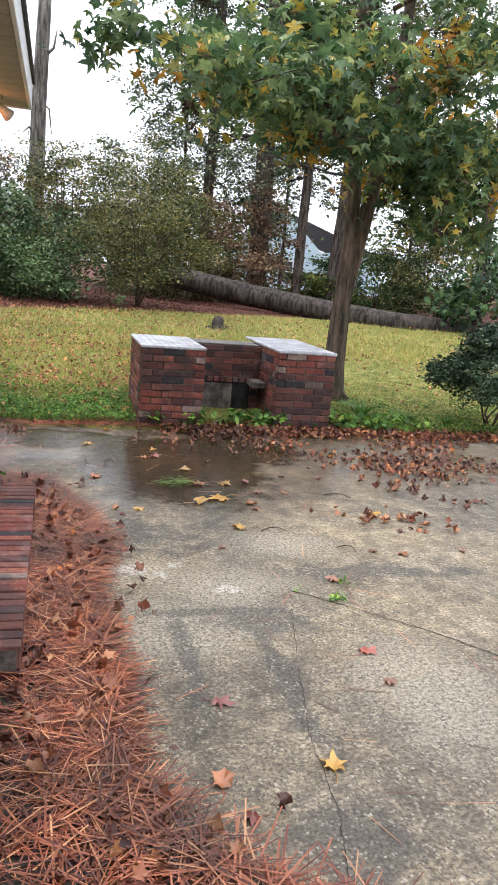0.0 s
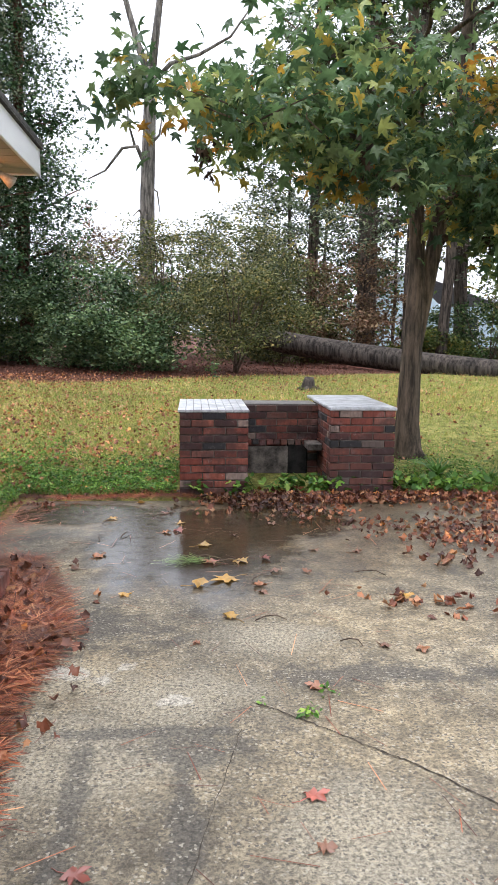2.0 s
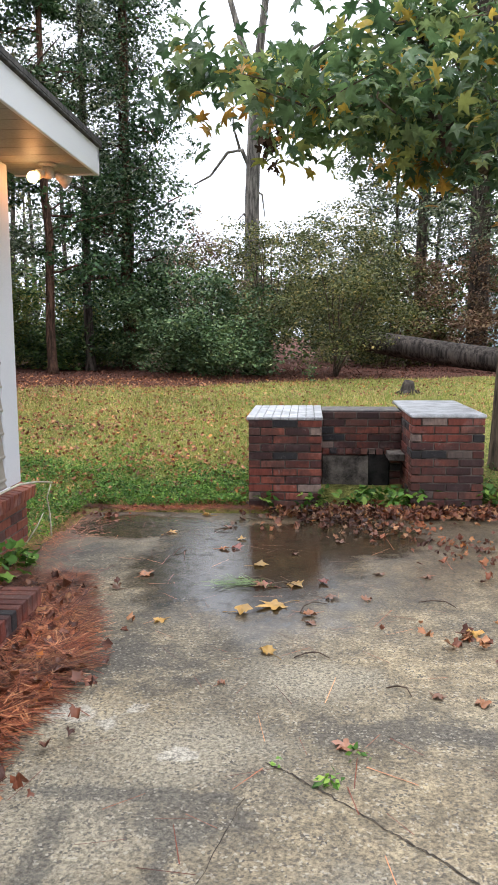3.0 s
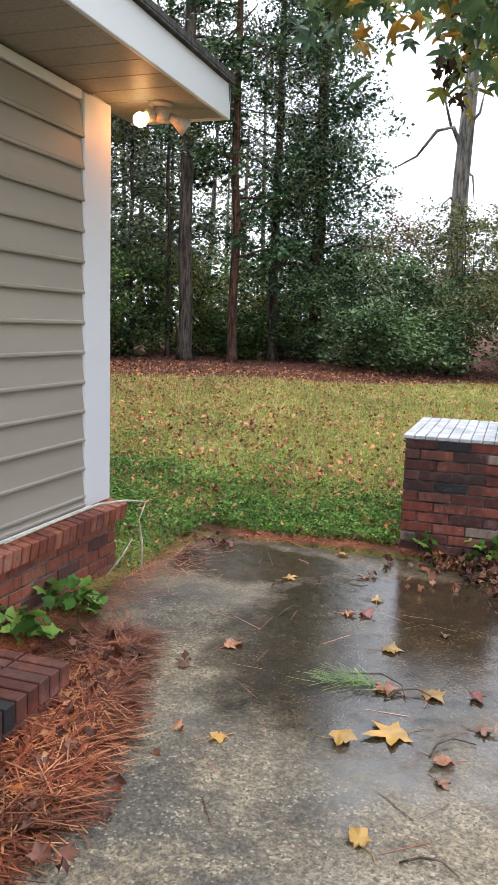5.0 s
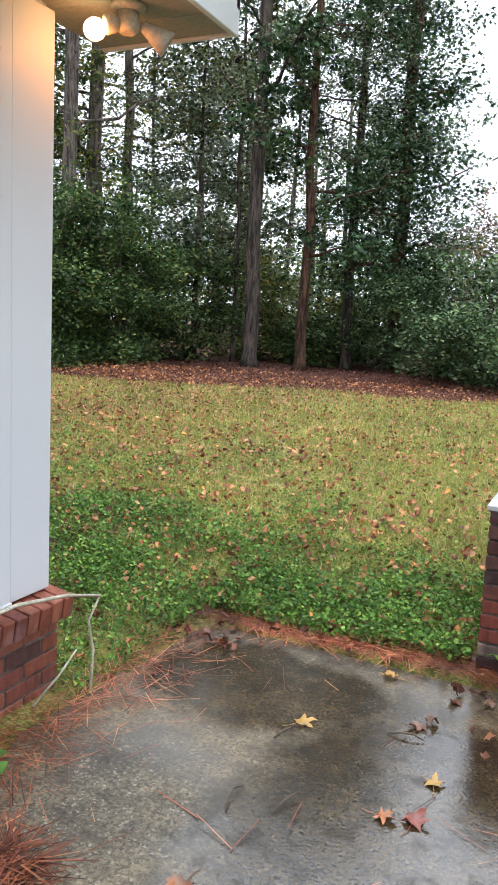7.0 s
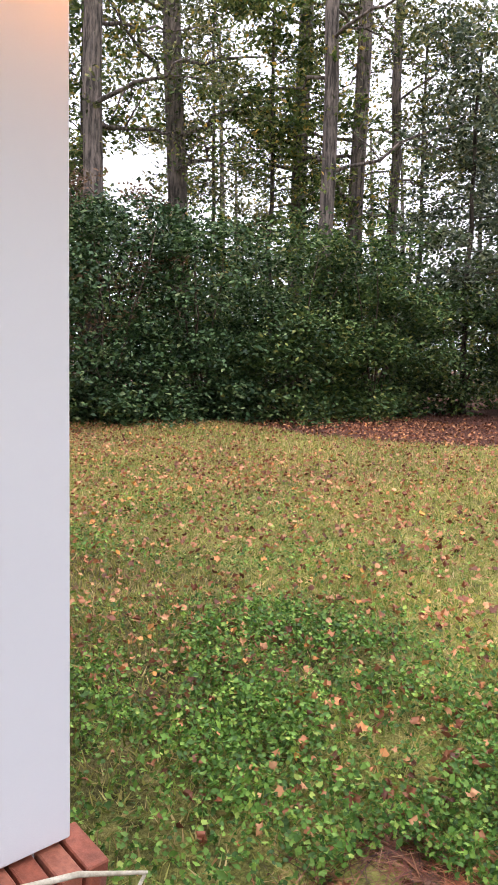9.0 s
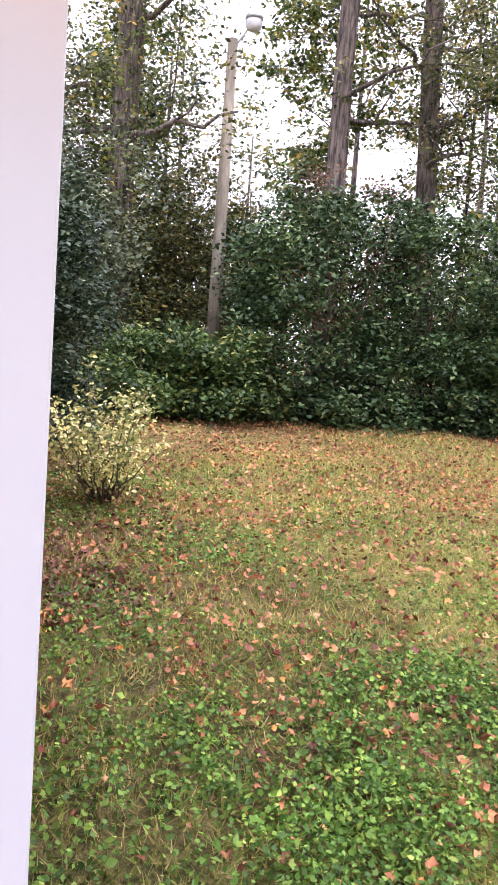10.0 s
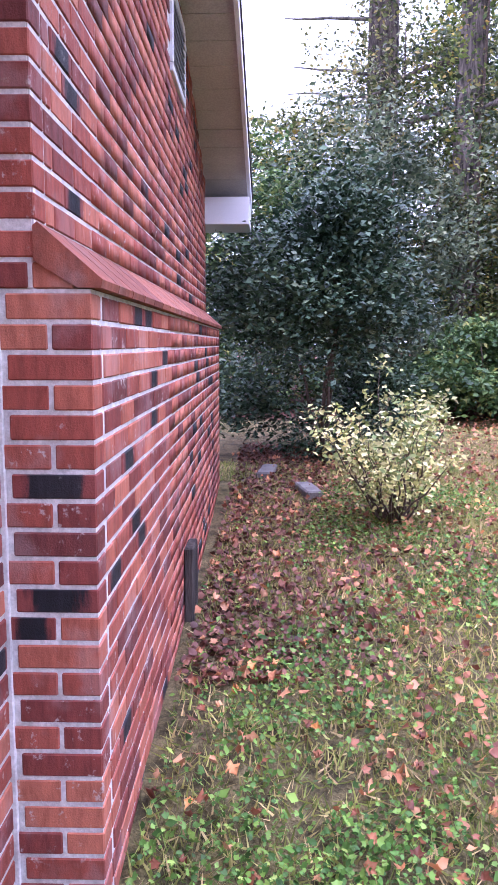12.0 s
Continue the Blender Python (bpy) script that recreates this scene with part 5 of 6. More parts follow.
# mulch of leaves under the trees
p = np.stack([rng.uniform(-11, 12, 20000), 6.5 * rng.uniform(0, 1, 20000) ** 1.3, np.zeros(20000)], 1)
p[:, 1] += mulch_edge(p[:, 0])
n_w = 6500
p = np.concatenate([p, np.stack([-8.6 + 5.6 * rng.uniform(0, 1, n_w) ** 1.2, 6.36 + np.abs(rng.normal(0, 1, n_w)), np.zeros(n_w)], 1)])
p[-n_w:, 1] = 6.36 + (p[-n_w:, 1] - 6.36) * np.interp(p[-n_w:, 0], [-8.6, -5.0, -3.8, -3.0], [0.80, 0.80, 0.55, 0.35])
p = p[on_lawn(p[:, 0], p[:, 1])]
p[:, 2] = ground_z(p[:, 0], p[:, 1]) + rng.uniform(0.01, 0.035, len(p))
mixed("leaf_mulch", p, 0.022, 0.05, "mulch", 0.35, "reddish-brown leaf mulch under trees", "leaf mulch", (FLAKE,))

# ---- litter on the slab ----


def drift(spots, spread, n, lift, size, name, label, material="litter"):
    c = np.array(spots)[rng.integers(0, len(spots), n)]
    q = np.stack([c[:, 0] + rng.normal(0, spread[0], n), c[:, 1] + rng.normal(0, spread[1], n), rng.uniform(0.006, lift, n)], 1)
    q[:, 2] = np.where(q[:, 1] > 7.22, np.maximum(q[:, 2], ground_z(q[:, 0], q[:, 1]) + 0.02), q[:, 2])
    return mixed(name, q, size[0], size[1], material, 0.35, label, "fallen leaves")


drift([(1.35, 7.0), (1.6, 7.1), (1.9, 7.05), (2.2, 7.1), (2.5, 7.05), (2.8, 7.1), (3.1, 7.15), (3.5, 7.1), (3.9, 7.1), (4.4, 7.1)], (0.22, 0.10), 2300, 0.05, (0.03, 0.062), "leaf_drift", "drift of wet russet leaves along the slab edge")
drift([(1.5, 6.85), (1.9, 6.55), (2.55, 6.0), (2.8, 5.8), (3.0, 5.55), (3.15, 6.1), (3.4, 6.6), (3.7, 5.9), (3.6, 6.9)], (0.26, 0.17), 900, 0.03, (0.03, 0.062), "leaf_drift", "loose drift of russet leaves on the wet slab")
drift([(2.1, 4.55), (2.25, 4.4), (2.35, 4.3), (2.9, 4.8), (2.5, 5.2)], (0.13, 0.08), 60, 0.025, (0.035, 0.075), "leaf_drift", "small cluster of brown leaves on the slab")
drift([(0.05, 2.2), (0.1, 2.8), (0.1, 3.3), (0.15, 3.8), (0.1, 4.3), (-0.1, 4.8), (0.2, 1.6)], (0.14, 0.25), 300, 0.065, (0.03, 0.07), "leaf_drift", "dark red and russet leaves on the pine straw")
drift([(-0.35, 7.12), (0.0, 7.2), (0.3, 7.18), (0.6, 7.22), (-0.5, 6.9)], (0.14, 0.035), 120, 0.02, (0.03, 0.055), "leaf_drift", "leaves and needles along the slab's edge")


def single_leaf(x, y, size, material, colour, turn):
    """One fallen leaf with its stalk on the slab."""
    v, f = CURLED if size > 0.15 else (CURLED, FOLDED, CUPPED, CURLED, CRUMPLED)[int(x * 100 + y * 10) % 5]
    r = random.Random(int(x * 1000 + y * 77))
    vv = np.array(v) * size * (1, 1, 0.6 if v is CURLED[0] else 0.42)
    vv[:, 2] += np.array([r.uniform(-0.006, 0.012) for _ in vv])
    vv[:, 2] -= vv[:, 2].min() - 0.002
    me = raw_mesh("blade", vv, f)
    ob = thing("fallen_leaf", colour + " fallen star-shaped leaf on wet concrete", "leaf", (x, y, 0.0), "single leaves on the slab")
    ob.rotation_euler = (0, 0, turn)
    linked("blade", me, material, ob)
    part("stalk", tube(bmesh.new(), [(0, 0.01, 0.006), (size * 0.1, -size * 0.3, 0.004), (size * 0.05, -size * 0.6, 0.003)], [0.0018, 0.0015, 0.0012], 5), material, ob)
    return ob


for material, colour, spots in (
        ("leaf_yel_fallen", "yellow", [(0.89, 1.98, 0.11), (1.17, 4.93, 0.21), (0.92, 4.79, 0.13), (1.14, 4.25, 0.12), (2.11, 4.59, 0.13), (0.27, 6.39, 0.11), (0.52, 6.97, 0.10), (1.2, 5.28, 0.12), (0.83, 6.23, 0.09), (0.57, 4.66, 0.09), (0.96, 5.63, 0.12), (0.34, 1.72, 0.12)]),
        ("leaf_red_fallen", "dull red", [(0.60, 1.81, 0.07), (0.59, 2.42, 0.10), (0.31, 2.41, 0.11), (0.25, 2.48, 0.11), (1.28, 2.72, 0.10), (1.08, 5.22, 0.14), (1.38, 5.33, 0.10), (0.81, 5.99, 0.11), (0.23, 1.62, 0.10)]),
        ("leaf_org_fallen", "orange", [(0.52, 1.94, 0.12), (1.34, 4.79, 0.11), (0.70, 6.0, 0.09), (0.10, 1.75, 0.12), (1.99, 3.86, 0.09), (0.29, 5.37, 0.09)]),
        ("leaf_brn_fallen", "brown", [(1.28, 2.47, 0.07), (1.46, 3.46, 0.10), (1.81, 3.90, 0.08), (2.38, 3.85, 0.08), (0.72, 6.62, 0.09), (1.4, 5.05, 0.10), (1.23, 5.87, 0.08), (0.33, 5.46, 0.10), (0.93, 3.94, 0.05), (0.23, 5.12, 0.09), (1.3, 4.67, 0.08), (1.62, 5.0, 0.08), (1.75, 5.5, 0.09), (1.99, 5.44, 0.09), (1.55, 6.2, 0.09), (0.73, 6.69, 0.08), (0.9, 6.9, 0.08)])):
    for i, (x, y, s) in enumerate(spots):
        single_leaf(x, y, s * 0.86, material, colour, i * 2.4 + len(colour))


def twig(x, y, ln, turn, bend):
    ob = thing("twig", "thin dark twig on the slab", "twig", (x, y, 0.004), "twigs on the slab")
    part("stick", tube(bmesh.new(), [(0, 0, 0), (ln * 0.35, bend, 0.012), (ln * 0.7, bend * 0.8, 0.016), (ln, -bend, 0.002)], [0.003, 0.004, 0.0035, 0.002], 6), "twig", ob)
    ob.rotation_euler = (0, 0, turn)
    return ob


for t in ((1.24, 4.23, 0.16, 0.1, 0.02), (1.26, 4.8, 0.2, 0.9, 0.03), (0.41, 5.84, 0.17, 1.2, 0.006), (0.28, 5.78, 0.14, 1.7, 0.01), (0.24, 6.25, 0.16, 1.1, 0.004), (1.62, 3.95, 0.12, -0.5, 0.02), (0.6, 6.5, 0.14, 0.1, 0.003), (1.05, 5.15, 0.22, 0.5, 0.05), (1.9, 5.0, 0.2, -0.3, 0.02)):
    twig(*t)

# tuft of green pine needles lying in the puddle
tuft = thing("pine_sprig", "broken sprig of green pine needles lying in the puddle", "pine sprig", (0.93, 5.24, 0.0))
nn = 110
q = np.stack([rng.normal(0.0, 0.07, nn), rng.normal(0.0, 0.03, nn), rng.uniform(0.004, 0.03, nn)], 1)
az = rng.normal(math.pi * 0.5, 0.6, nn)
yv = np.stack([np.cos(az + 1.57), np.sin(az + 1.57), rng.uniform(-0.05, 0.12, nn)], 1)
yv /= np.linalg.norm(yv, axis=1, keepdims=True)
xv = np.cross(yv, np.array([0, 0, 1.0]))
xv /= np.linalg.norm(xv, axis=1, keepdims=True)
scatter("needles", q, rng.uniform(0.07, 0.14, nn), (NEEDLE[0] * np.array([1.6, 1, 1]), NEEDLE[1]), "needles_green", tuft, turns=np.stack([xv, yv, np.cross(xv, yv)], 2))
part("twig", tube(bmesh.new(), [(-0.05, 0.05, 0.02), (0.08, 0.08, 0.03), (0.17, 0.03, 0.02), (0.2, -0.06, 0.006)], [0.004, 0.004, 0.003, 0.002], 6), "twig", tuft)

# green tufts growing from the crack
for i, (x, y, n, s) in enumerate(((1.38, 3.25, 24, 0.032), (1.47, 3.42, 12, 0.026), (1.2, 3.35, 8, 0.02))):
    w = thing("weed_tuft", "small green weed growing from a crack", "weed", (x, y, 0.0), "weeds in the crack")
    q = np.stack([rng.normal(0, 0.025, n), rng.normal(0, 0.018, n), rng.uniform(0.004, 0.03, n)], 1)
    scatter("leaves", q, rng.uniform(s * 0.7, s * 1.3, n), OVAL, "leaf_weed", w, 0.6)


def straw_bed(n, sampler, name, label, lift):
    c = sampler(n)
    q = np.stack([c[:, 0], c[:, 1], rng.uniform(0.004, 1, n) * lift], 1)
    az = rng.uniform(0, 2 * np.pi, n)
    yv = np.stack([np.cos(az), np.sin(az), rng.uniform(-0.06, 0.12, n)], 1)
    yv /= np.linalg.norm(yv, axis=1, keepdims=True)
    xv = np.cross(yv, np.array([0, 0, 1.0]))
    xv /= np.linalg.norm(xv, axis=1, keepdims=True)
    off = (c[:, 0] < -0.53) | (c[:, 1] > 7.13)
    q[:, 2] = np.where(off, ground_z(c[:, 0], c[:, 1]) + q[:, 2] * 0.7 + 0.006, np.maximum(q[:, 2], 0.004))
    return tagged(scatter(name, q, rng.uniform(0.09, 0.2, n), (NEEDLE[0] * np.array([1.9 if lift > 0.03 else 1.2, 1, 1]), NEEDLE[1]), "needles", None, turns=np.stack([xv, yv, np.cross(xv, yv)], 2)), label, "pine straw", kind="stuff")


def straw_edge(y):
    """How far the straw reaches out from the house at y."""
    return np.interp(y, [-1, 1.4, 1.6, 1.8, 2.0, 2.5, 3.0, 3.3, 4.1, 4.5, 4.9, 5.5, 6.2, 7.0], [1.2, 0.75, 0.48, 0.30, 0.20, 0.20, 0.17, 0.12, 0.24, 0.14, 0.0, -0.18, -0.42, -0.5])


def along_house(n):
    y = rng.uniform(0.2, 5.3, n)
    u = 1 - rng.uniform(0, 1, n) ** 1.9
    lo = np.where((y > 2.55) & (y < 4.75), -0.1, -0.66)
    bare = (y < 2.5) & (y > 2.05)
    lo = np.where(bare, -0.05, lo)
    x = lo + (straw_edge(y) + 0.02 - lo) * np.clip(u + rng.normal(0, 0.05, n), 0, 1.08)
    return np.stack([x, y], 1)


straw_bed(23000, along_house, "pine_straw", "thick drift of reddish-brown pine straw beside the house", 0.05)


def thin_straw(n):
    y = rng.uniform(4.8, 7.1, n)
    x = -0.62 + np.abs(rng.normal(0, 0.16, n)) + np.clip(5.6 - y, 0, 1) * 0.4 * rng.uniform(0, 1, n)
    return np.stack([x, y], 1)


straw_bed(1100, thin_straw, "pine_straw", "thin scatter of pine straw by the house corner", 0.02)
straw_bed(1900, lambda n: np.stack([rng.uniform(-0.62, 1.0, n), 7.19 + rng.normal(0, 0.028, n)], 1), "pine_straw", "line of pine straw along the slab's far edge", 0.018)
straw_bed(160, lambda n: np.stack([rng.uniform(-0.3, 2.2, n), rng.uniform(1.5, 6.8, n)], 1), "loose_needles", "single pine needles strewn over the slab", 0.004)
# bed under the straw
bm = bmesh.new()
ys = [0.0 + i * 0.2 for i in range(27)]
rows_ = []
for y in ys:
    e = float(straw_edge(y))
    lo = -0.06 if 2.0 < y < 2.55 else -0.72
    rows_.append([bm.verts.new((max(x, lo + 0.01 * z), y, z)) for x, z in ((-0.72, 0.014), (-0.4, 0.022), (e - 0.3, 0.022), (e - 0.10, 0.016), (e - 0.02, 0.001))])
for a, b in zip(rows_, rows_[1:]):
    for j in range(4):
        bm.faces.new((a[j], a[j + 1], b[j + 1], b[j]))
tagged(part("straw_bed", bm, "crack"), "dark humus bed under the pine straw", "humus", kind="stuff")

# strap-leaved plants and ivy by the pit
def strap_plant(x, y, n, ln, label):
    ob = thing("strap_plant", label, "plant", (x, y, gz(x, y) - 0.01), "plants by the pit")
    for i in range(n):
        a = i * 2.4 + x
        w = 0.016
        bm = bmesh.new()
        prev = None
        for j in range(6):
            q = j / 5
            r0 = ln * q * 0.75
            c = Vector((math.cos(a) * r0, math.sin(a) * r0, ln * (1.1 * q - 0.75 * q * q)))
            s = Vector((-math.sin(a), math.cos(a), 0)) * w * (1.05 - q)
            pair = (bm.verts.new(c + s), bm.verts.new(c - s + Vector((0, 0, 0.004))))
            if prev:
                bm.faces.new((prev[0], pair[0], pair[1], prev[1]))
            prev = pair
        part("leaf", bm, "leaf_weed", ob)
    return ob


strap_plant(3.3, 7.75, 22, 0.42, "clump of long green strap leaves beside the trunk")
strap_plant(3.75, 7.6, 12, 0.3, "small clump of green strap leaves")
strap_plant(4.2, 7.5, 10, 0.3, "small clump of green strap leaves")
for i, (x, y, n, rad) in enumerate(((1.85, 7.35, 120, 0.16), (2.15, 7.25, 70, 0.10), (2.95, 7.35, 180, 0.22), (3.4, 7.35, 180, 0.25), (1.35, 7.2, 24, 0.06), (-0.55, 5.45, 70, 0.10), (-0.58, 5.05, 50, 0.09), (0.95, 7.17, 10, 0.03))):
    w = thing("ivy_clump", "clump of bright green ivy at the slab's edge", "ivy", (x, y, 0.0), "ivy clumps")
    q = np.stack([rng.normal(0, rad, n), rng.normal(0, rad * 0.5, n), rng.uniform(0.03, 0.16, n)], 1)
    scatter("leaves", q, rng.uniform(0.04, 0.075, n), TREFOIL, "leaf_weed", w, 0.5)
    for j in range(4):
        a = j * 1.7
        part("stem", tube(bmesh.new(), [(0, 0, 0), (0.03 * math.cos(a), 0.03 * math.sin(a), 0.05), (rad * 0.7 * math.cos(a), rad * 0.4 * math.sin(a), 0.11)], [0.003, 0.0025, 0.002], 5), "twig", w)

# bleached vine lying over the brick sill
vine = thing("dry_vine", "bleached dry vine stem lying over the brick sill", "vine", (-0.665, 5.86, 0.43))
part("stem", tube(bmesh.new(), [(-0.02, -0.75, 0.002), (0.01, -0.4, 0.022), (0.03, 0.0, 0.03), (0.08, 0.22, 0.01), (0.14, 0.36, -0.02)], [0.006, 0.007, 0.008, 0.007, 0.004], 6), "hose", vine)
part("stem", tube(bmesh.new(), [(0.14, 0.3, -0.40), (0.12, 0.34, -0.25), (0.11, 0.32, -0.12), (0.13, 0.36, -0.03)], [0.006, 0.006, 0.005, 0.004], 6), "hose", vine)
part("stem", tube(bmesh.new(), [(0.02, 0.1, -0.41), (0.08, 0.18, -0.30), (0.10, 0.26, -0.22)], [0.006, 0.005, 0.003], 6), "hose", vine)
# loose grey blocks by the variegated shrub
for x, y, ln, a in ((-6.3, 7.0, 0.45, 0.2), (-7.0, 6.65, 0.5, -0.1)):
    ob = thing("edging_block", "grey concrete edging block lying in leaf mulch", "edging block", (x, y, gz(x, y)), "edging blocks")
    ob.rotation_euler = (0, 0, a)
    boxed("block", (-ln / 2, ln / 2, -0.07, 0.07, -0.02, 0.07), "stone", ob, "", 0.012)

# ---- bricks ----
COURSE, JOINT = 0.0677, 0.011
brick_meshes = {}


def brick_mesh(ln, depth, h, material):
    key = (round(ln, 3), round(depth, 3), round(h, 3), material)
    if key not in brick_meshes:
        bm = box(bmesh.new(), 0, ln, -depth, 0, 0, h, 0.0035)
        me = bpy.data.meshes.new("brick")
        bm.to_mesh(me)
        bm.free()
        brick_meshes[key] = me
    return brick_meshes[key]


brick_rng = random.Random(3)


def lay_brick(m, ln, depth, h, material, parent):
    me = brick_mesh(ln, depth, h, material)
    if not me.materials:
        me.materials.append(M[material])
    ob = new("brick", me)
    ob.parent = parent
    ob.matrix_basis = m
    return ob


def courses(length, n, first=0):
    """Brick runs of a wall in running bond: (start, length, course)."""
    out = []
    for c in range(n):
        u = 0.0 if (c + first) % 2 == 0 else -0.102
        while u < length - 0.015:
            a, b = max(u, 0), min(u + 0.194, length)
            if b - a > 0.02:
                out.append((a, b - a, c))
            u += 0.204
    return out


def brick_face(origin, turn, length, n, material, parent, first=0, depth=0.09, near=None, keep=None, join="bricks", black=0.0, flashed=()):
    """A face of bricks that runs along local x from origin, turned by degrees about z, facing local +y.
    near: tells which bricks are objects of their own; the rest are joined.
    black: the share of flashed black bricks; flashed: (course, start) of those laid on purpose."""
    base = pose(*origin, 0, 0, turn)
    joined = {material: [], "brick_flash": []}
    for u, ln, c in courses(length, n, first):
        z = c * COURSE
        if keep and not keep(u + ln / 2, z):
            continue
        out = brick_rng.uniform(-0.0012, 0.0018)
        kind = "brick_flash" if (c, round(u, 1)) in flashed or brick_rng.random() < black else material
        if near is None or near(u, z):
            lay_brick(base @ pose(u, out, z + JOINT), ln, depth, COURSE - JOINT, kind, parent)
        else:
            joined[kind].append((u, ln, z + JOINT, out))
    for kind, cubes in joined.items():
        if not cubes:
            continue
        unit = np.array([(0, 0, 0), (1, 0, 0), (1, 1, 0), (0, 1, 0), (0, 0, 1), (1, 0, 1), (1, 1, 1), (0, 1, 1)], float)
        fs = np.array([(0, 3, 2, 1), (4, 5, 6, 7), (0, 1, 5, 4), (1, 2, 6, 5), (2, 3, 7, 6), (3, 0, 4, 7)])
        vs = np.concatenate([unit * (ln, depth, COURSE - JOINT) + (u, out - depth, z) for u, ln, z, out in cubes])
        R, T = np.array(base.to_3x3()), np.array(base.translation)
        faces = (fs[None] + (np.arange(len(cubes)) * 8)[:, None, None]).reshape(-1, 4)
        ob = linked(join, raw_mesh(join, vs @ R.T + T, faces), kind, parent)
        tagged(ob, kind="stuff")


# gable end of the house: thick lower wall, sloping set-off, thinner upper wall; it runs towards local -x
gable = thing("wall_north", "red brick gable wall with a sloping brick set-off", "brick wall", (-1.82, 6.336, 0), kind="structure")
gable.rotation_euler = (0, 0, radians(1))
LEN, ULEN = 4.7, 4.85
LZ, UZ = 1.645, 1.795
NLOW = 24
low0 = LZ - NLOW * COURSE
boxed("mortar_core", (-LEN, -0.004, -0.2, -0.0035, -0.1, LZ + 0.01), "mortar", gable, "", 0)


def rake_under(x):
    """Height of the wall's top under the rakes at local x."""
    return roof_z + SLOPE * min(EX - (x - 1.82), (x - 1.82) - far_x) - 0.05


bm = bmesh.new()
outline = [(-0.006, 1.6), (-ULEN, 1.6), (-ULEN, rake_under(-ULEN)), (ridge_x + 1.82, rake_under(ridge_x + 1.82)), (-0.006, rake_under(0))]
fr = [bm.verts.new((x, -0.1255, z)) for x, z in outline]
bk = [bm.verts.new((x, -0.25, z)) for x, z in outline]
bm.faces.new(fr), bm.faces.new(bk[::-1])
for i in range(len(fr)):
    j = (i + 1) % len(fr)
    bm.faces.new((fr[j], fr[i], bk[i], bk[j]))
bmesh.ops.recalc_face_normals(bm, faces=bm.faces[:])
part("mortar_core", bm, "mortar", gable)
VENT = (-3.15, -2.5, 2.95, 3.4)
brick_face((-LEN, 0, low0), 0, LEN - 0.10, NLOW, "brick_red", gable, near=lambda u, z: u > LEN - 1.45, join="brickwork", black=0.07)
brick_face((-ULEN, -0.122, UZ), 0, ULEN - 0.10, 34, "brick_red", gable, near=lambda u, z: u > ULEN - 0.75 and z < 1.2, join="brickwork", black=0.07,
           keep=lambda u, z: z + UZ + 0.06 < rake_under(u - ULEN) and not (VENT[0] - 0.08 < u - ULEN < VENT[1] + 0.08 and VENT[2] - 0.06 < z + UZ < VENT[3]))
brick_face((0, 0, low0), -90, 0.212, NLOW, "brick_red", gable, first=1, flashed=((17, 0.0), (13, 0.0), (12, 0.1)))
brick_face((0, -0.122, UZ), -90, 0.092, 14, "brick_red", gable, first=0)
brick_face((0, -0.040, LZ), -90, 0.172, 1, "brick_red", gable, first=1)
brick_face((0, -0.112, LZ + COURSE), -90, 0.10, 1, "brick_red", gable)
boxed("mortar_core", (-0.1, -0.0035, -0.2145, -0.02, 0, LZ + 0.01), "mortar", gable, "", 0)
boxed("mortar_core", (-0.1, -0.0035, -0.2145, -0.13, LZ + 0.012, 2.95), "mortar", gable, "", 0)
# sloping set-off bricks
for i in range(int(LEN / 0.204)):
    x1 = 0.006 - i * 0.204
    bm = bmesh.new()
    prof = [(0.022, LZ + 0.012), (0.026, LZ + 0.030), (-0.116, UZ + 0.004), (-0.126, UZ - 0.004), (-0.126, LZ + 0.07), (-0.03, LZ + 0.012)]
    a = [bm.verts.new((x1 - 0.194, y, z)) for y, z in prof]
    b = [bm.verts.new((x1, y, z)) for y, z in prof]
    for j in range(len(prof)):
        q = (j + 1) % len(prof)
        bm.faces.new((a[j], a[q], b[q], b[j]))
    bm.faces.new(a[::-1]), bm.faces.new(b)
    bmesh.ops.recalc_face_normals(bm, faces=bm.faces[:])
    part("setoff_brick", bm, "brick_sill", gable, "weathered sloping brick")
# recessed wall between the corner board and the pier
boxed("mortar_core", (-0.1, 1.06, -0.35, -0.2215, -0.1, 2.66), "mortar", gable, "", 0)
brick_face((0.004, -0.218, low0), 0, 1.02, 38, "brick_red", gable, near=lambda u, z: u < 0.3 and z < 2.2, join="brickwork", black=0.05)
boxed("mortar_fillet", (-0.02, 0.007, -0.2225, -0.2075, -0.1, 2.66), "mortar", gable, "", 0.002)
# gable vent
vent = thing("gable_vent", "white slatted louvre vent in the brick gable", "vent", (-1.82, 6.336, 0))
vent.rotation_euler = (0, 0, radians(1))
for dims in ((VENT[0], VENT[1], -0.13, -0.105, VENT[2], VENT[2] + 0.04), (VENT[0], VENT[1], -0.13, -0.105, VENT[3] - 0.04, VENT[3]), (VENT[0], VENT[0] + 0.04, -0.13, -0.104, VENT[2] + 0.041, VENT[3] - 0.041), (VENT[1] - 0.04, VENT[1], -0.13, -0.104, VENT[2] + 0.041, VENT[3] - 0.041)):
    boxed("frame", dims, "white_paint", vent)
for i in range(8):
    z = VENT[2] + 0.05 + i * 0.045
    sl = boxed("slat", (VENT[0] + 0.042, VENT[1] - 0.042, -0.02, 0.02, -0.004, 0.004), "vent", vent, "", 0.001)
    sl.location = (0, -0.12, z + 0.01)
    sl.rotation_euler = (radians(-40), 0, 0)
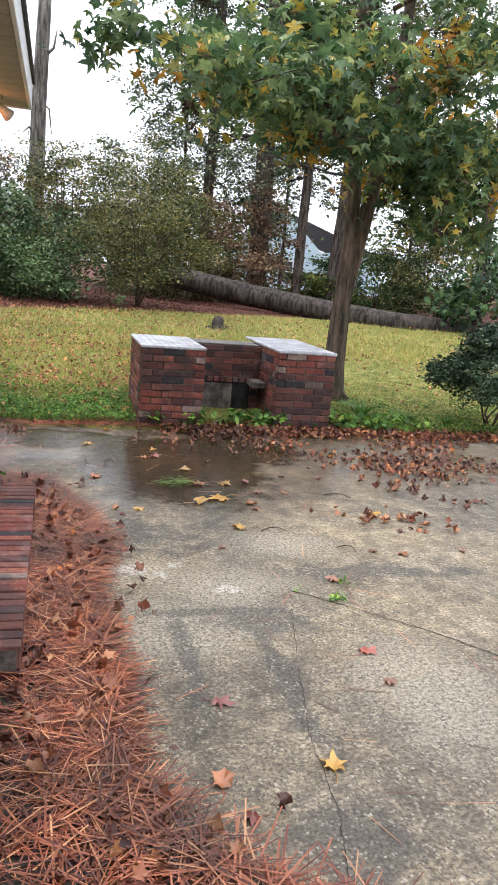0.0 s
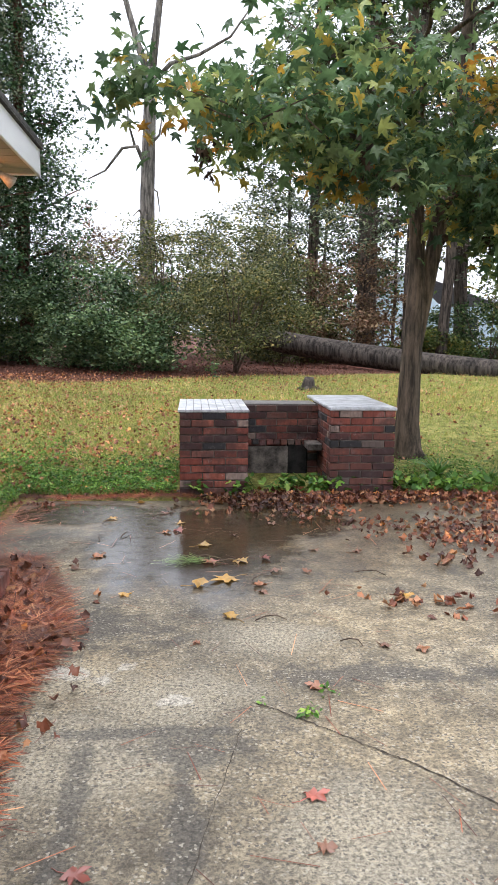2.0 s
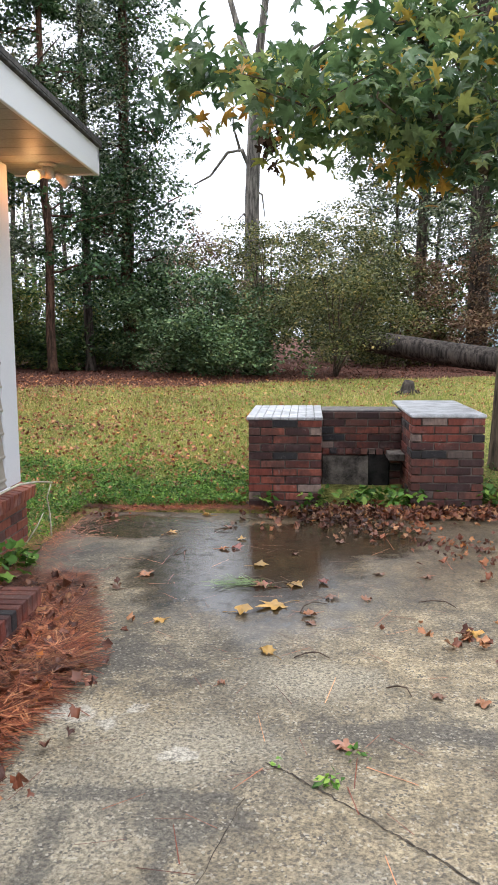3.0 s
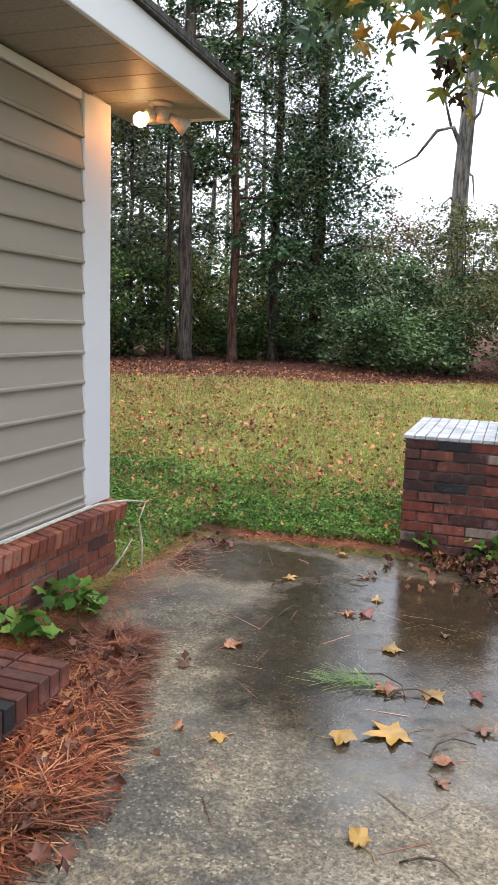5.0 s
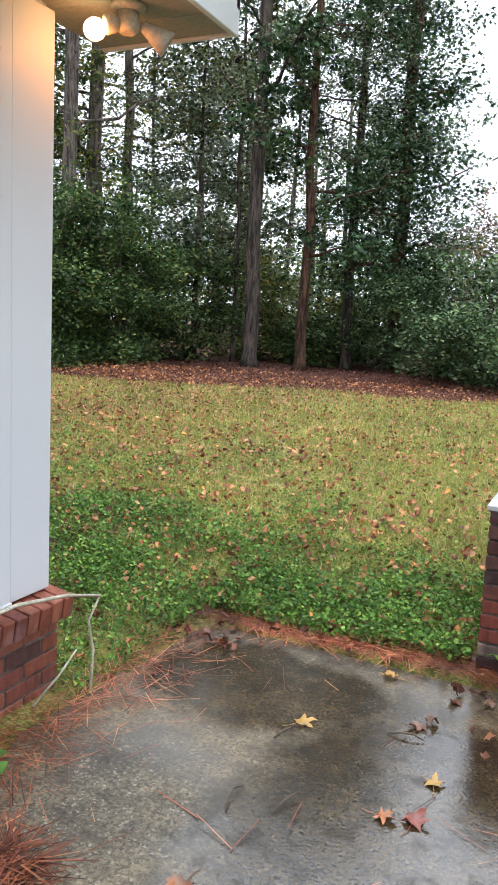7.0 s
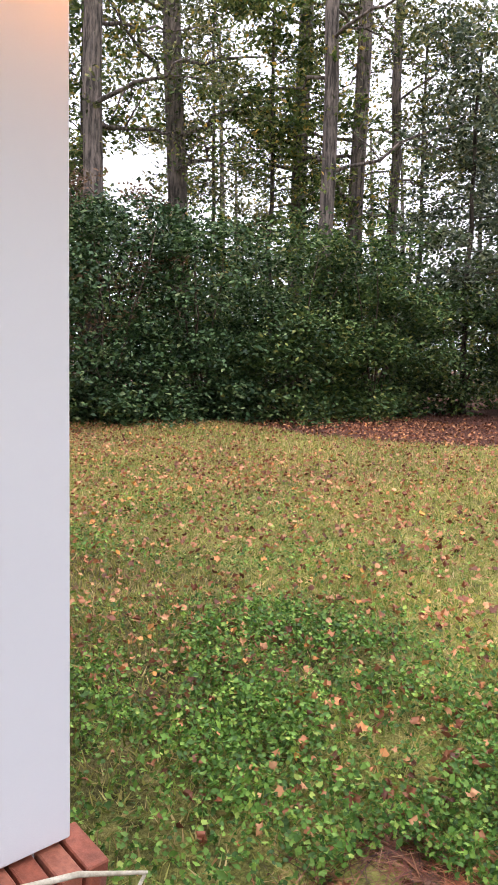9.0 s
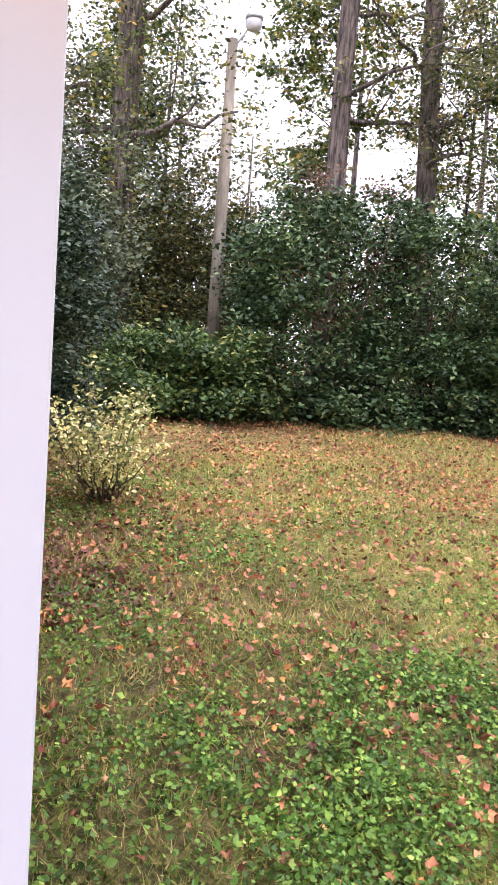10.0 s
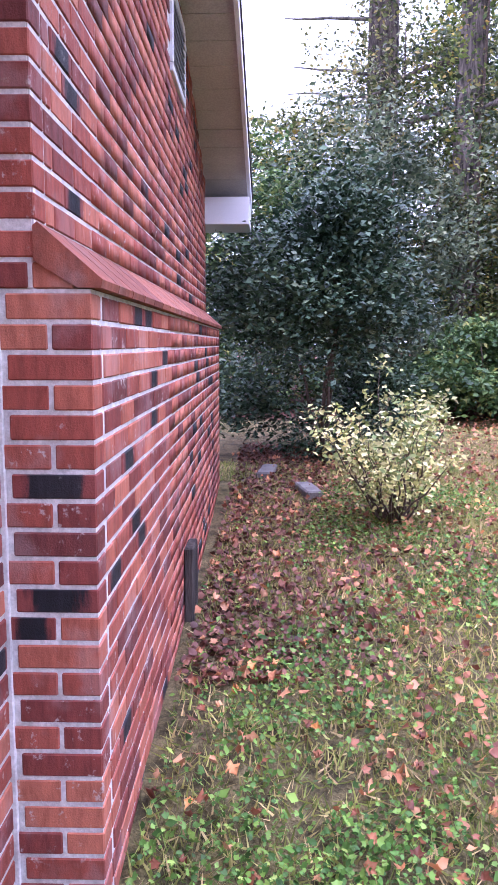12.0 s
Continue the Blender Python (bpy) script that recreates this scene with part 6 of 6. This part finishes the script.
# crawl-space hatch board leaning at the wall foot
hatch = thing("hatch_board", "weathered board over a crawl-space vent low on the wall", "board", (-3.75, 6.315, gz(-3.75, 6.4)))
boxed("panel", (-0.1, 0.1, -0.01, 0.035, -0.02, 0.36), "bark_log", hatch, "", 0.006)

# brick base under the siding
base = thing("wall_base", "low red brick base wall with a sloping rowlock sill", "brick wall", (0, 0, 0), kind="structure")
boxed("mortar_core", (-0.86, -0.706, 0.0, 6.164, -0.1, 0.31), "mortar_dark", base, "", 0)
brick_face((-0.70, 6.17, -0.035), -90, 5.0, 5, "brick_sill", base, near=lambda u, z: u < 2.0, join="brickwork")
for i in range(46):
    y = 6.195 - i * 0.0677
    lay_brick(pose(-0.80, y, 0.334 + brick_rng.uniform(-0.002, 0.002), 0, 9 + brick_rng.uniform(-1, 1), 0), 0.152, 0.0577, 0.09, "brick_sill", base)
boxed("sill_bed", (-0.85, -0.675, 0.2, 6.185, 0.30, 0.348), "mortar_dark", base, "", 0)

# brick step
step = thing("brick_step", "low dark red brick step of rowlock bricks", "step", (0, 0, 0))
boxed("core", (-0.69, -0.095, 2.60, 4.68, -0.02, 0.135), "mortar_dark", step, "", 0)
for i in range(31):
    y = 4.69 - i * 0.0677
    for x0 in (-0.276, -0.48, -0.684):
        lay_brick(pose(x0, y, 0.062 + brick_rng.uniform(-0.002, 0.003)), 0.194, 0.0577, 0.09, "brick_old", step)
brick_face((-0.086, 4.69, -0.012), -90, 2.09, 1, "brick_old", step)
brick_face((-0.08, 2.592, -0.012), 180, 0.6, 1, "brick_old", step)

# bricks of the barbecue pit
b0 = BH - 11 * COURSE
brick_face((BX[1], BY0, b0), 180, 0.602, 11, "brick_old", pit)
brick_face((BX[0] + 0.004, BY0 + 0.10, b0), 90, 1.0, 11, "brick_old", pit)
brick_face((BX[1], BYB, b0), -90, 0.60, 11, "brick_old", pit, first=1)
brick_face((BX[3], BY0, b0 + 0.02), 180, BX[3] - BX[2], 11, "brick_old", pit, first=1)
brick_face((BX[2], BY0 + 0.10, b0 + 0.02), 90, 0.60, 11, "brick_old", pit)
brick_face((BX[3], BY1, b0 + 0.02), -90, 1.0, 11, "brick_old", pit)
brick_face((BX[2], BYB, b0), 180, 0.73, 11, "brick_old", pit)
for i in range(10):
    lay_brick(pose(BX[1] + 0.02 + i * 0.0695, BYB - 0.045, 0.375 + brick_rng.uniform(-0.006, 0.006), 0, 0, 90), 0.10, 0.0577, 0.05, "brick_old", pit)
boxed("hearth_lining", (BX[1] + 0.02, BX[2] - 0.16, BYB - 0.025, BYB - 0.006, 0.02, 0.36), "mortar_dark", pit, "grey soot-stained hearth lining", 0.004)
# raised black panel, not a recess: the opening's shade is its colour
boxed("soot_niche", (BX[2] - 0.30, BX[2] - 0.10, BYB - 0.03, BYB - 0.004, 0.01, 0.40), "soot", pit, "flat black panel for the dark, sooty mouth of the hearth", 0.012)
boxed("ledge", (BX[2] - 0.14, BX[2] - 0.002, BYB - 0.32, BYB - 0.01, 0.36, 0.42), "mortar_dark", pit, "projecting brick ledge", 0.006)
